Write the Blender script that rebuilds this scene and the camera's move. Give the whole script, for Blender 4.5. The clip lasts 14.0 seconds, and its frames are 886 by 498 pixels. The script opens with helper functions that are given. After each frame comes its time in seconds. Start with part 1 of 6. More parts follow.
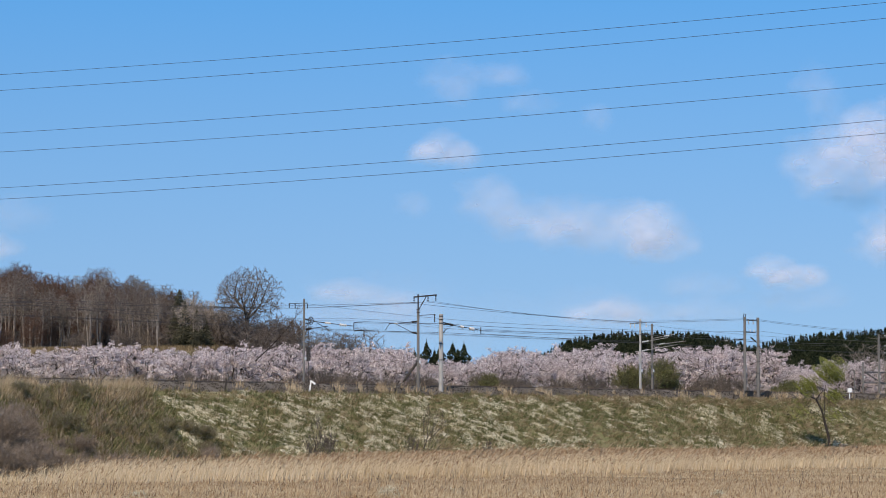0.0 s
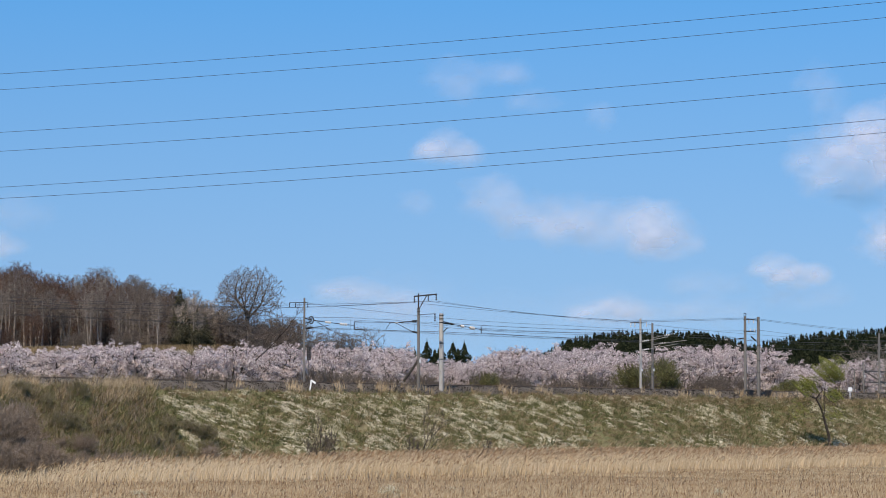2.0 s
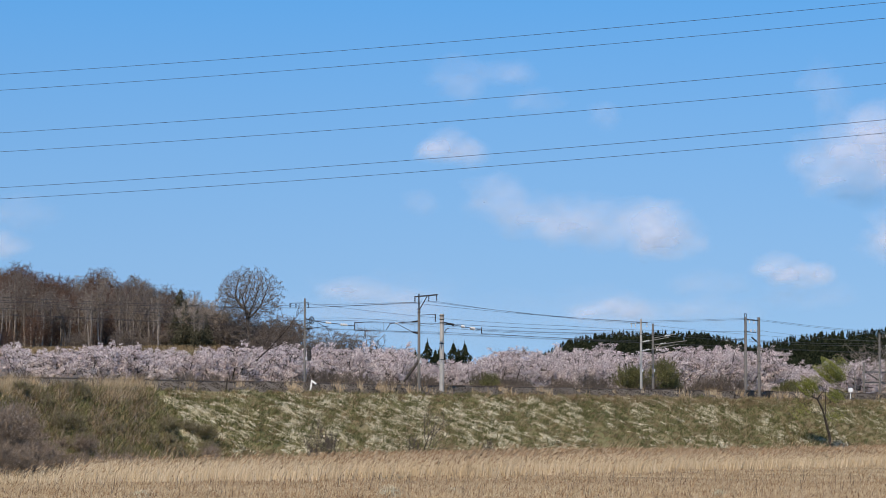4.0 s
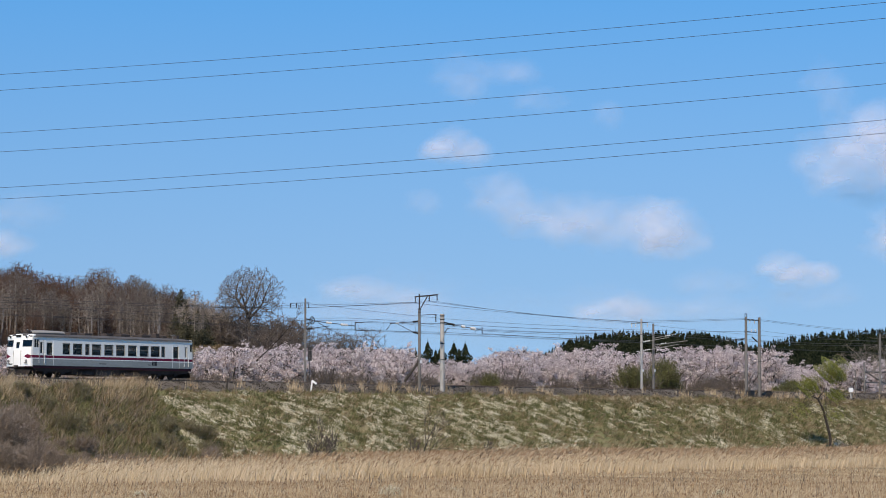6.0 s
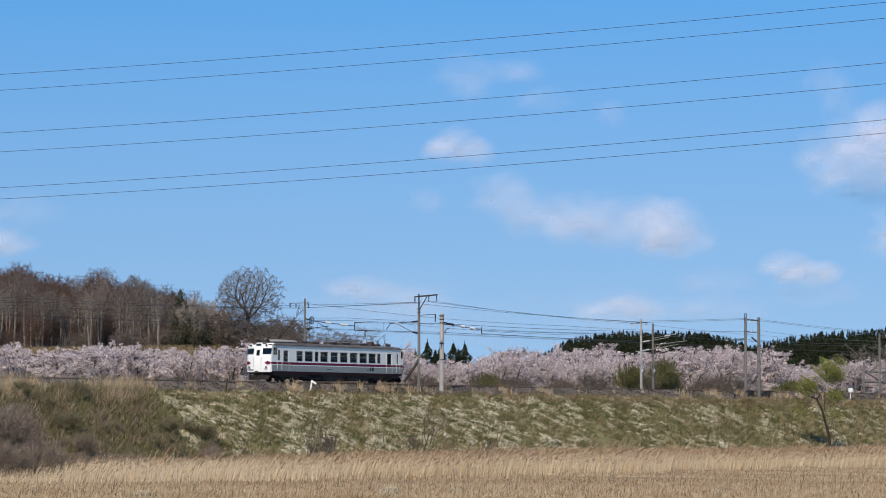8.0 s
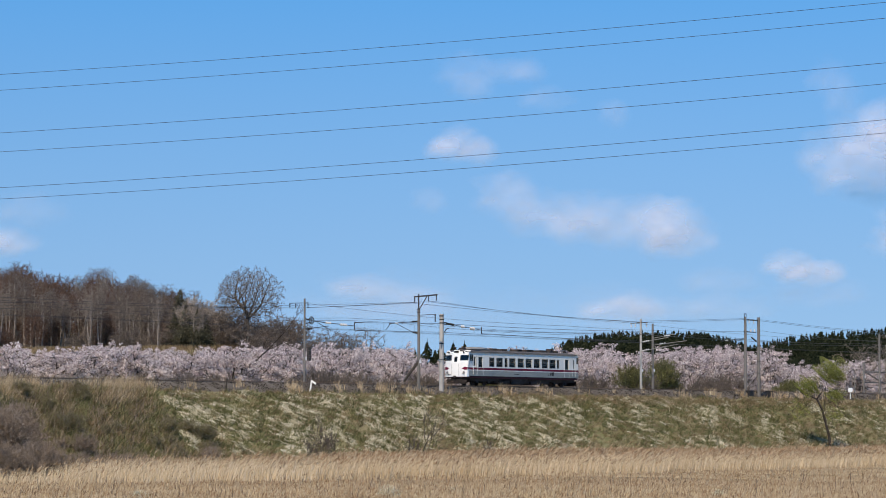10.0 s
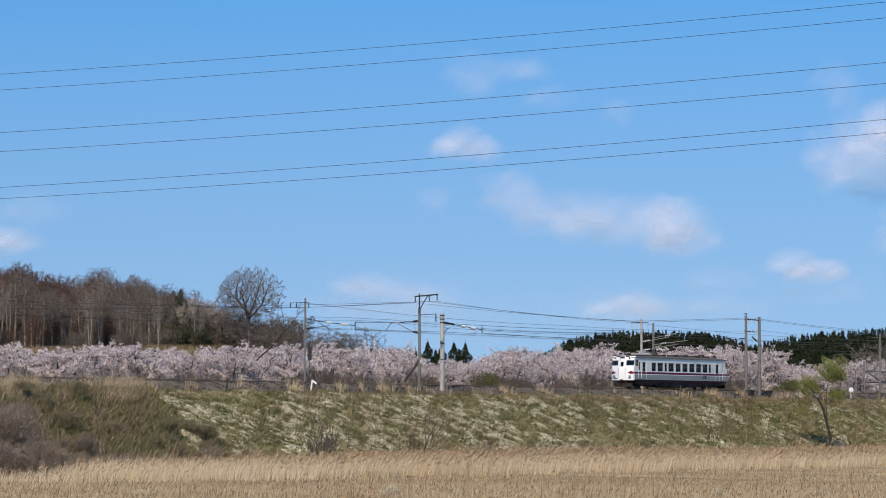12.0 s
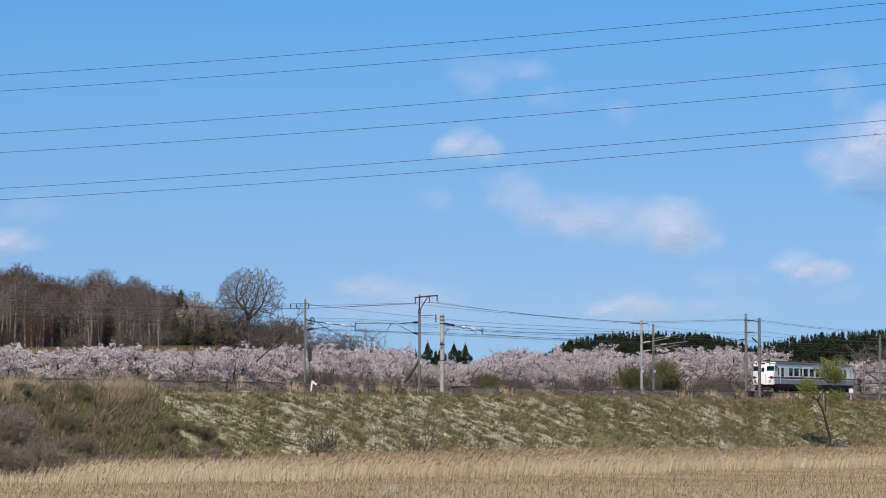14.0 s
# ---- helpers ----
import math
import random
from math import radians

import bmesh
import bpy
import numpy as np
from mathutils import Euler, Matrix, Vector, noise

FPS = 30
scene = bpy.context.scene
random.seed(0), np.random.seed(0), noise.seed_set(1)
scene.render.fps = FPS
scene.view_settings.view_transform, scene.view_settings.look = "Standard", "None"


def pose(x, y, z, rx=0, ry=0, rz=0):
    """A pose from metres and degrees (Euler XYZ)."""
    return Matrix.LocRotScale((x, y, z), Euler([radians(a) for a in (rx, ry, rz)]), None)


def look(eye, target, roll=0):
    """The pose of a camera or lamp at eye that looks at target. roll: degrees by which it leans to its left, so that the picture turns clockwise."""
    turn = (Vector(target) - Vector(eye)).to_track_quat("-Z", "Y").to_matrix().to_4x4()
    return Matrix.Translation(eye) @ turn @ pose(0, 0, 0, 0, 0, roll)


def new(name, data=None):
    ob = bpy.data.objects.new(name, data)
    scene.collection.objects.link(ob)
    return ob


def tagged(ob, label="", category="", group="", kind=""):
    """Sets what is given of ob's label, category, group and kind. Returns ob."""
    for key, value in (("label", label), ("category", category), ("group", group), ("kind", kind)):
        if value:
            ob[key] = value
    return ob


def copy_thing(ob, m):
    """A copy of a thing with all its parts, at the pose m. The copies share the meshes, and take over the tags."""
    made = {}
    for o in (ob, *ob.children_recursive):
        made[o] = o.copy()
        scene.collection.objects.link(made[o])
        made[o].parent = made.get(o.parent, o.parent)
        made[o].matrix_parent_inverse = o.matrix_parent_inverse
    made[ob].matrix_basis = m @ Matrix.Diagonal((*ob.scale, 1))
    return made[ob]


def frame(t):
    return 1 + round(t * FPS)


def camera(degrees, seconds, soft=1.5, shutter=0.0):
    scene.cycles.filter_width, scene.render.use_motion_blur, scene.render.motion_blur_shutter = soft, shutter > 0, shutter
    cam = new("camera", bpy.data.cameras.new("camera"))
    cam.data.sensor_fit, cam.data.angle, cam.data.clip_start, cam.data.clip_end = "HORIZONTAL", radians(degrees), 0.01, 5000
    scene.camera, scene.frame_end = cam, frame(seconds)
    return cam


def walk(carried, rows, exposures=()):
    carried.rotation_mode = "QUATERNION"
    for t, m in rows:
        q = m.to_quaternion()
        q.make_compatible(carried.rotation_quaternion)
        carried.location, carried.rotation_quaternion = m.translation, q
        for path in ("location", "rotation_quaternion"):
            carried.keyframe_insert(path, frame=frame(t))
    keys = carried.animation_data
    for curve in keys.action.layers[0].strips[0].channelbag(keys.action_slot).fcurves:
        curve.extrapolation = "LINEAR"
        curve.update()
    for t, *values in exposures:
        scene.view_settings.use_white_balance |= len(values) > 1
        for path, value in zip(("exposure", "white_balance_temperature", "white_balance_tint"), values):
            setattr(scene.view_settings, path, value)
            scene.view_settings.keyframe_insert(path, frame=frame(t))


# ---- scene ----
# Track frame: s metres along the line (away to the north-east), q metres across it
# (positive on the side of the reed field), z metres above the field.
TRACK = 54.05
P0 = Vector((-4.968, 277.801, 0))
DIR = Vector((math.cos(radians(TRACK)), math.sin(radians(TRACK)), 0))
SIDE = Vector((math.sin(radians(TRACK)), -math.cos(radians(TRACK)), 0))
EYE_Z, RAIL_Z, SPEED = 4.2, 8.17, 15.75


def rise(y):
    """Slope of the sight line at the height y of the view, in its thousandfold units."""
    return math.tan(radians(3.57) + math.atan((441 - y) / 4975))


def T(s, q, z):
    return P0 + DIR * s + SIDE * q + Vector((0, 0, z))


# ---- camera: a tripod that trembles a little ----
cam = camera(17.91, 14.0, soft=0.92)
SHAKE = [(0, -2, .4), (.5, -2.3, 0), (1, -2.6, 0), (1.5, -1.6, 0), (2, -1.4, -.9), (2.5, -1, -1.2), (3, -.6, -.3), (5.5, -.6, 0),
         (6, .2, 0), (6.5, .4, .2), (7, .2, .3), (7.5, -.6, 0), (8, -.6, 0), (10.5, -1, 0), (11, -.6, 0), (11.5, -.3, 0),
         (12, .2, -.6), (12.5, .3, 0), (13, .3, .4), (13.5, .4, .8), (14, .2, 1.2)]
PX = math.degrees(1 / 4975)
walk(cam, [(t, pose(0, 0, EYE_Z, 90 + 3.57 + dy * PX, 0, dx * PX)) for t, dx, dy in SHAKE], [(0, .40, 7700, 12), (14, .40, 7700, 12)])

# ---- light ----
SUN_AZ, SUN_EL = 199.0, 50.0  # compass degrees from +Y clockwise, and height
world = bpy.data.worlds.new("sky")
scene.world = world
world.use_nodes = True
wn = world.node_tree.nodes
wn.clear()
sky = wn.new("ShaderNodeTexSky")
sky.sky_type, sky.sun_disc = "NISHITA", False
sky.sun_elevation, sky.sun_rotation = radians(SUN_EL), radians(SUN_AZ)
sky.air_density, sky.dust_density, sky.ozone_density = 1.0, 0.0, 3.0
tc, up = wn.new("ShaderNodeTexCoord"), wn.new("ShaderNodeVectorMath")
up.operation, up.inputs[1].default_value, up.inputs[2].default_value = "MULTIPLY_ADD", (1, 1, 1.0), (0, 0, 0.205)
unit = wn.new("ShaderNodeVectorMath")
unit.operation = "NORMALIZE"
bg, wout = wn.new("ShaderNodeBackground"), wn.new("ShaderNodeOutputWorld")
bg.inputs["Strength"].default_value = 0.137
wl = world.node_tree.links
wl.new(tc.outputs["Generated"], up.inputs[0])
wl.new(up.outputs[0], unit.inputs[0])
wl.new(unit.outputs[0], sky.inputs["Vector"])
hs = wn.new("ShaderNodeHueSaturation")
sep = wn.new("ShaderNodeSeparateXYZ")
wl.new(tc.outputs["Generated"], sep.inputs[0])
for socket, low, high in (("Saturation", 1.15, 1.36), ("Value", .86, 1.16)):
    ramp = wn.new("ShaderNodeMapRange")
    ramp.inputs["From Min"].default_value, ramp.inputs["From Max"].default_value = .03, .155
    ramp.inputs["To Min"].default_value, ramp.inputs["To Max"].default_value = low, high
    wl.new(sep.outputs["Z"], ramp.inputs["Value"])
    wl.new(ramp.outputs[0], hs.inputs[socket])
wl.new(sky.outputs[0], hs.inputs["Color"])
wl.new(hs.outputs[0], bg.inputs["Color"])
wl.new(bg.outputs[0], wout.inputs["Surface"])
sun = new("sun", bpy.data.lights.new("sun", "SUN"))
sun.data.energy, sun.data.angle, sun.data.color = 3.6, radians(0.53), (1.0, 0.94, 0.855)
sd = Vector((math.sin(radians(SUN_AZ)) * math.cos(radians(SUN_EL)), math.cos(radians(SUN_AZ)) * math.cos(radians(SUN_EL)), math.sin(radians(SUN_EL))))
sun.matrix_world = look(sd * 100, (0, 0, 0))


# ---- materials ----
def surface(name, cols, scale=1.0, fine=8.0, rough=0.9, bump=0.0, metal=0.0, island=0.0, coords="Object", stretch=(1, 1, 1), through_light=0.0, spec=0.3):
    """A surface whose colour wanders through cols at two scales, with grain and relief."""
    m = bpy.data.materials.new(name)
    m.use_nodes = True
    N, L = m.node_tree.nodes, m.node_tree.links
    b = N["Principled BSDF"]
    b.inputs["Roughness"].default_value, b.inputs["Metallic"].default_value = rough, metal
    b.inputs["Specular IOR Level"].default_value = spec
    t = N.new("ShaderNodeTexCoord")
    mp = N.new("ShaderNodeMapping")
    mp.inputs["Scale"].default_value = stretch
    L.new(t.outputs[coords], mp.inputs["Vector"])
    n1, n2 = N.new("ShaderNodeTexNoise"), N.new("ShaderNodeTexNoise")
    n1.inputs["Scale"].default_value, n1.inputs["Detail"].default_value = scale, 4
    n2.inputs["Scale"].default_value, n2.inputs["Detail"].default_value = fine, 6
    for n in (n1, n2):
        L.new(mp.outputs[0], n.inputs["Vector"])
    mix = N.new("ShaderNodeMath")
    mix.operation = "MULTIPLY_ADD"
    mix.inputs[1].default_value = 0.55
    L.new(n1.outputs["Fac"], mix.inputs[0])
    half = N.new("ShaderNodeMath")
    half.operation, half.inputs[1].default_value = "MULTIPLY", 0.45
    L.new(n2.outputs["Fac"], half.inputs[0])
    L.new(half.outputs[0], mix.inputs[2])
    fac = mix.outputs[0]
    if island:
        g, a = N.new("ShaderNodeNewGeometry"), N.new("ShaderNodeMath")
        a.operation, a.inputs[1].default_value = "MULTIPLY_ADD", island
        L.new(g.outputs["Random Per Island"], a.inputs[0])
        a2 = N.new("ShaderNodeMath")
        a2.operation, a2.inputs[1].default_value = "SUBTRACT", island * 0.5
        L.new(fac, a2.inputs[0])
        L.new(a2.outputs[0], a.inputs[2])
        fac = a.outputs[0]
    r = N.new("ShaderNodeValToRGB")
    e = r.color_ramp.elements
    while len(e) < len(cols):
        e.new(0.5)
    for i, c in enumerate(cols):
        e[i].position = 0.3 + 0.4 * i / max(1, len(cols) - 1)
        e[i].color = (*c, 1)
    L.new(fac, r.inputs["Fac"])
    L.new(r.outputs["Color"], b.inputs["Base Color"])
    if bump:
        k = N.new("ShaderNodeBump")
        k.inputs["Strength"].default_value, k.inputs["Distance"].default_value = bump, 0.05
        L.new(n2.outputs["Fac"], k.inputs["Height"])
        L.new(k.outputs[0], b.inputs["Normal"])
    if through_light:
        tr, mx = N.new("ShaderNodeBsdfTranslucent"), N.new("ShaderNodeMixShader")
        mx.inputs[0].default_value = through_light
        L.new(r.outputs["Color"], tr.inputs["Color"])
        L.new(b.outputs[0], mx.inputs[1])
        L.new(tr.outputs[0], mx.inputs[2])
        L.new(mx.outputs[0], N["Material Output"].inputs["Surface"])
    return m


M = {}
M["ground"] = surface("field earth and litter", [(.12, .10, .055), (.20, .16, .09), (.10, .115, .045)], 0.05, 1.6, 1, 0.5)
M["ballast"] = surface("ballast", [(.036, .03, .025), (.07, .059, .049), (.125, .107, .09)], .35, 9, 1, 1.0, island=.4, spec=.1)
M["steel"] = surface("rail steel", [(.16, .11, .085), (.26, .20, .16)], 1, 20, .55, .2, .6)
M["sleeper"] = surface("concrete sleeper", [(.30, .29, .27), (.42, .40, .37)], 1, 14, .9, .3)
M["concrete"] = surface("weathered concrete pole", [(.27, .255, .235), (.38, .365, .34), (.47, .45, .42)], .7, 6, .85, .3, stretch=(1, 1, .25))
M["darkpole"] = surface("old grey-brown pole", [(.12, .11, .10), (.20, .188, .175)], .7, 6, .85, .3, stretch=(1, 1, .25))
M["iron"] = surface("painted iron", [(.025, .023, .023), (.05, .047, .046)], 1, 8, .6, .2)
M["wire"] = surface("wire", [(.022, .022, .025), (.045, .045, .05)], 1, 5, .5)
M["porcelain"] = surface("porcelain", [(.52, .51, .49), (.64, .63, .61)], 2, 9, .3)
M["white"] = surface("white paint", [(.74, .74, .72), (.84, .84, .82)], 2, 12, .5)
M["bark"] = surface("dark bark", [(.055, .042, .035), (.10, .08, .066), (.145, .12, .10)], 1.5, 9, .95, .6, stretch=(1, 1, .3))
M["darkbark"] = surface("wet dark bark", [(.022, .018, .015), (.042, .034, .028), (.07, .056, .046)], 1.5, 9, .95, .6, stretch=(1, 1, .3))
M["greybark"] = surface("grey bark", [(.13, .105, .088), (.21, .175, .15), (.30, .265, .235)], 1.0, 8, .95, .5, island=.25)
M["palebark"] = surface("pale grey bark", [(.14, .115, .10), (.22, .188, .165), (.31, .275, .25)], 1.0, 8, .95, .5, island=.25)
M["twig"] = surface("bare twigs", [(.052, .037, .029), (.092, .068, .053), (.145, .112, .09)], .12, 3, .95, island=.35)
M["greytwig"] = surface("grey-brown twigs", [(.09, .07, .06), (.145, .118, .10), (.21, .175, .15)], .4, 4, .95, island=.35)
M["mauvetwig"] = surface("grey-mauve twigs", [(.15, .112, .084), (.245, .19, .147), (.345, .28, .225)], .4, 4, .95, island=.35)
M["redtwig"] = surface("reddish budding twigs", [(.07, .037, .027), (.115, .068, .05), (.165, .105, .08)], .12, 3, .95, island=.35)
M["blossom"] = surface("cherry blossom", [(.49, .385, .375), (.73, .63, .615), (.90, .83, .81)], .25, 2.5, .9, island=.45, through_light=.25)
M["paleblossom"] = surface("cream blossom", [(.40, .33, .26), (.58, .49, .40)], .25, 2.5, .9, island=.4, through_light=.25)
M["conifer"] = surface("cedar needles", [(.015, .020, .012), (.027, .033, .018), (.044, .050, .027)], .06, 1.2, 1, island=.4, spec=0)
M["evergreen"] = surface("dark evergreen leaves", [(.042, .04, .024), (.075, .07, .042), (.12, .11, .068)], .4, 3, .8, island=.5, through_light=.15)
M["spring"] = surface("fresh willow leaves", [(.16, .172, .04), (.245, .255, .065), (.33, .34, .10)], .5, 4, .8, island=.5, through_light=.35)
M["shrubleaf"] = surface("young shrub leaves", [(.115, .105, .048), (.18, .165, .077), (.255, .23, .115)], .4, 3, .85, island=.5, through_light=.25)
M["bushleaf"] = surface("yellow-green young leaves", [(.13, .135, .05), (.21, .21, .08), (.30, .29, .125)], .4, 3, .85, island=.5, through_light=.45)
M["straw"] = surface("bleached straw", [(.41, .36, .235), (.58, .525, .375), (.76, .71, .56)], .3, 3, .9, island=.5, through_light=.2)
M["reed"] = surface("dry reed", [(.46, .335, .20), (.59, .455, .295), (.72, .585, .41)], .06, 2, .85, island=.45, through_light=.25)
M["plume"] = surface("reed plume", [(.25, .15, .085), (.37, .25, .15), (.50, .38, .25)], .06, 2, .95, island=.5, through_light=.3)
M["lowgrass"] = surface("dry meadow grass", [(.37, .245, .135), (.52, .385, .235), (.66, .535, .365)], .12, 2, .9, island=.5, through_light=.25)
M["grass"] = surface("spring grass", [(.078, .080, .030), (.132, .132, .053), (.195, .187, .083)], .2, 2.5, .9, island=.5, through_light=.3)
M["browngrass"] = surface("brown grass", [(.18, .122, .066), (.285, .205, .118), (.40, .31, .19)], .2, 2.5, .95, island=.5, through_light=.2)
M["tawny"] = surface("tawny tall grass", [(.25, .175, .10), (.39, .295, .185), (.54, .44, .30)], .2, 2.5, .95, island=.6, through_light=.25)
M["seedhead"] = surface("dark seed heads", [(.13, .075, .04), (.22, .135, .075), (.32, .21, .12)], .2, 3, .95, island=.6)
M["deadbrush"] = surface("dead brown brush", [(.12, .08, .042), (.20, .14, .078), (.31, .235, .14)], .2, 2.5, .95, island=.5, through_light=.2)
M["turf"] = surface("embankment turf", [(.10, .105, .042), (.16, .155, .066), (.24, .20, .11), (.16, .13, .07)], .12, 1.3, 1, .6)


# ---- mesh helpers ----
def mesh_of(name, V, F, mats, smooth=False, midx=None):
    """A mesh from arrays: V (n, 3), F (m, 3 or 4)."""
    V, F = np.asarray(V, np.float32), np.asarray(F, np.int32)
    me = bpy.data.meshes.new(name)
    k = F.shape[1]
    me.vertices.add(len(V))
    me.vertices.foreach_set("co", V.ravel())
    me.loops.add(F.size)
    me.loops.foreach_set("vertex_index", F.ravel())
    me.polygons.add(len(F))
    me.polygons.foreach_set("loop_start", np.arange(len(F), dtype=np.int32) * k)
    me.polygons.foreach_set("loop_total", np.full(len(F), k, np.int32))
    if smooth:
        me.polygons.foreach_set("use_smooth", np.ones(len(F), bool))
    if midx is not None:
        me.polygons.foreach_set("material_index", np.asarray(midx, np.int32))
    for m in mats:
        me.materials.append(m)
    me.update(calc_edges=True)
    me.validate()
    return me


def part(name, bm, material, parent, label="", bevel=0.0):
    """One bmesh as one mesh object under a thing or a part."""
    if bevel:
        bmesh.ops.bevel(bm, geom=bm.edges[:], offset=bevel, segments=1, affect="EDGES")
    me = bpy.data.meshes.new(name)
    bm.to_mesh(me)
    bm.free()
    me.materials.append(material)
    ob = new(name, me)
    if parent is not None:
        ob.parent = parent
    return tagged(ob, label)


def mesh_part(name, me, parent, label=""):
    ob = new(name, me)
    if parent is not None:
        ob.parent = parent
    return tagged(ob, label)


def thing(name, m, label, category, group="", kind=""):
    ob = new(name)
    ob.matrix_world = m
    return tagged(ob, label, category, group, kind)


def box(bm, x0, x1, y0, y1, z0, z1):
    v = [bm.verts.new(p) for p in ((x0, y0, z0), (x1, y0, z0), (x1, y1, z0), (x0, y1, z0), (x0, y0, z1), (x1, y0, z1), (x1, y1, z1), (x0, y1, z1))]
    for f in ((3, 2, 1, 0), (4, 5, 6, 7), (0, 1, 5, 4), (1, 2, 6, 5), (2, 3, 7, 6), (3, 0, 4, 7)):
        bm.faces.new([v[i] for i in f])
    return v


def rod(bm, a, b, r0, r1=None, n=8, caps=True):
    """A tapered round bar from a to b."""
    a, b = Vector(a), Vector(b)
    r1 = r0 if r1 is None else r1
    w = (b - a).normalized()
    u = w.orthogonal().normalized()
    v = w.cross(u)
    ring = [[bm.verts.new(p + (u * math.cos(i * math.tau / n) + v * math.sin(i * math.tau / n)) * r) for i in range(n)] for p, r in ((a, r0), (b, r1))]
    for i in range(n):
        bm.faces.new((ring[0][i], ring[0][(i + 1) % n], ring[1][(i + 1) % n], ring[1][i]))
    if caps:
        bm.faces.new(ring[0][::-1])
        bm.faces.new(ring[1])


def revolve(bm, axis_a, axis_b, prof, n=12):
    """A turned shape: prof is (share of the way from a to b, radius)."""
    a, b = Vector(axis_a), Vector(axis_b)
    w = (b - a).normalized()
    u = w.orthogonal().normalized()
    v = w.cross(u)
    rings = [[bm.verts.new(a.lerp(b, k) + (u * math.cos(i * math.tau / n) + v * math.sin(i * math.tau / n)) * r) for i in range(n)] for k, r in prof]
    for p, q in zip(rings, rings[1:]):
        for i in range(n):
            bm.faces.new((p[i], p[(i + 1) % n], q[(i + 1) % n], q[i]))
    bm.faces.new(rings[0][::-1])
    bm.faces.new(rings[-1])


def tubes(segs, n=3):
    """Prisms for rows of (x0, y0, z0, x1, y1, z1, r0, r1)."""
    S = np.asarray(segs, float)
    a, b = S[:, 0:3], S[:, 3:6]
    w = b - a
    w /= np.linalg.norm(w, axis=1, keepdims=True) + 1e-9
    ref = np.where(np.abs(w[:, 2:3]) < .9, [[0, 0, 1.]], [[1., 0, 0]])
    u = np.cross(w, ref)
    u /= np.linalg.norm(u, axis=1, keepdims=True)
    v = np.cross(w, u)
    ang = np.arange(n) * math.tau / n
    ring = u[:, None] * np.cos(ang)[None, :, None] + v[:, None] * np.sin(ang)[None, :, None]
    V = np.concatenate([a[:, None] + ring * S[:, 6, None, None], b[:, None] + ring * S[:, 7, None, None]], 1)
    i = np.arange(n)
    F1 = np.stack([i, (i + 1) % n, (i + 1) % n + n, i + n], 1)
    F = F1[None] + (np.arange(len(S)) * 2 * n)[:, None, None]
    return V.reshape(-1, 3), F.reshape(-1, 4)


def flakes(C, size, rng, flat=0.0, aspect=1.0):
    """Small leaf quads at the centres C."""
    C = np.asarray(C, float)
    k = len(C)
    a, b = rng.normal(size=(k, 3)), rng.normal(size=(k, 3))
    a[:, 2] *= 1 - flat
    a /= np.linalg.norm(a, axis=1, keepdims=True)
    b -= a * (a * b).sum(1, keepdims=True)
    b /= np.linalg.norm(b, axis=1, keepdims=True)
    s = np.asarray(size)
    s = np.broadcast_to(s.reshape(-1, 1), (k, 1)) * rng.uniform(.6, 1.35, (k, 1))
    a, b = a * s, b * s * aspect
    V = np.stack([C - a, C - b * .8 + a * .1, C + a, C + b], 1)
    return V.reshape(-1, 3), np.arange(4 * k).reshape(-1, 4)


def blades(base, tip, width, rng, bend=0.25, segs=2):
    """Bent grass blades from base to tip that stand across random directions."""
    base, tip = np.asarray(base, float), np.asarray(tip, float)
    k = len(base)
    ang = rng.uniform(-.9, .9, k)
    sidev = np.stack([np.cos(ang), np.sin(ang), np.zeros(k)], 1)
    w = np.broadcast_to(np.asarray(width, float).reshape(-1, 1), (k, 1)) * .5
    rows = []
    for j in range(segs + 1):
        f = j / segs
        p = base + (tip - base) * f
        p[:, :2] -= (tip - base)[:, :2] * (bend * 4 * f * (1 - f))
        ww = w * (1 - f * .85)
        rows += [p - sidev * ww, p + sidev * ww]
    V = np.stack(rows, 1)
    F = np.array([[2 * j, 2 * j + 1, 2 * j + 3, 2 * j + 2] for j in range(segs)])
    return V.reshape(-1, 3), (F[None] + (np.arange(k) * 2 * (segs + 1))[:, None, None]).reshape(-1, 4)


def merged(*sets):
    V, F, o = [], [], 0
    for v, f in sets:
        V.append(v)
        F.append(f + o)
        o += len(v)
    return np.concatenate(V), np.concatenate(F)


# ---- the ground, one sheet ----
def smooth(a, b, x):
    t = np.clip((x - a) / (b - a), 0, 1)
    return t * t * (3 - 2 * t)


def wobble(x, y, k):
    return (np.sin(x * k + 1.3) * np.cos(y * k * 1.17 - .4) + .6 * np.sin(x * k * 2.3 + y * k * 1.9) + .35 * np.cos(x * k * 4.1 - y * k * 3.7 + 2)) / 1.95


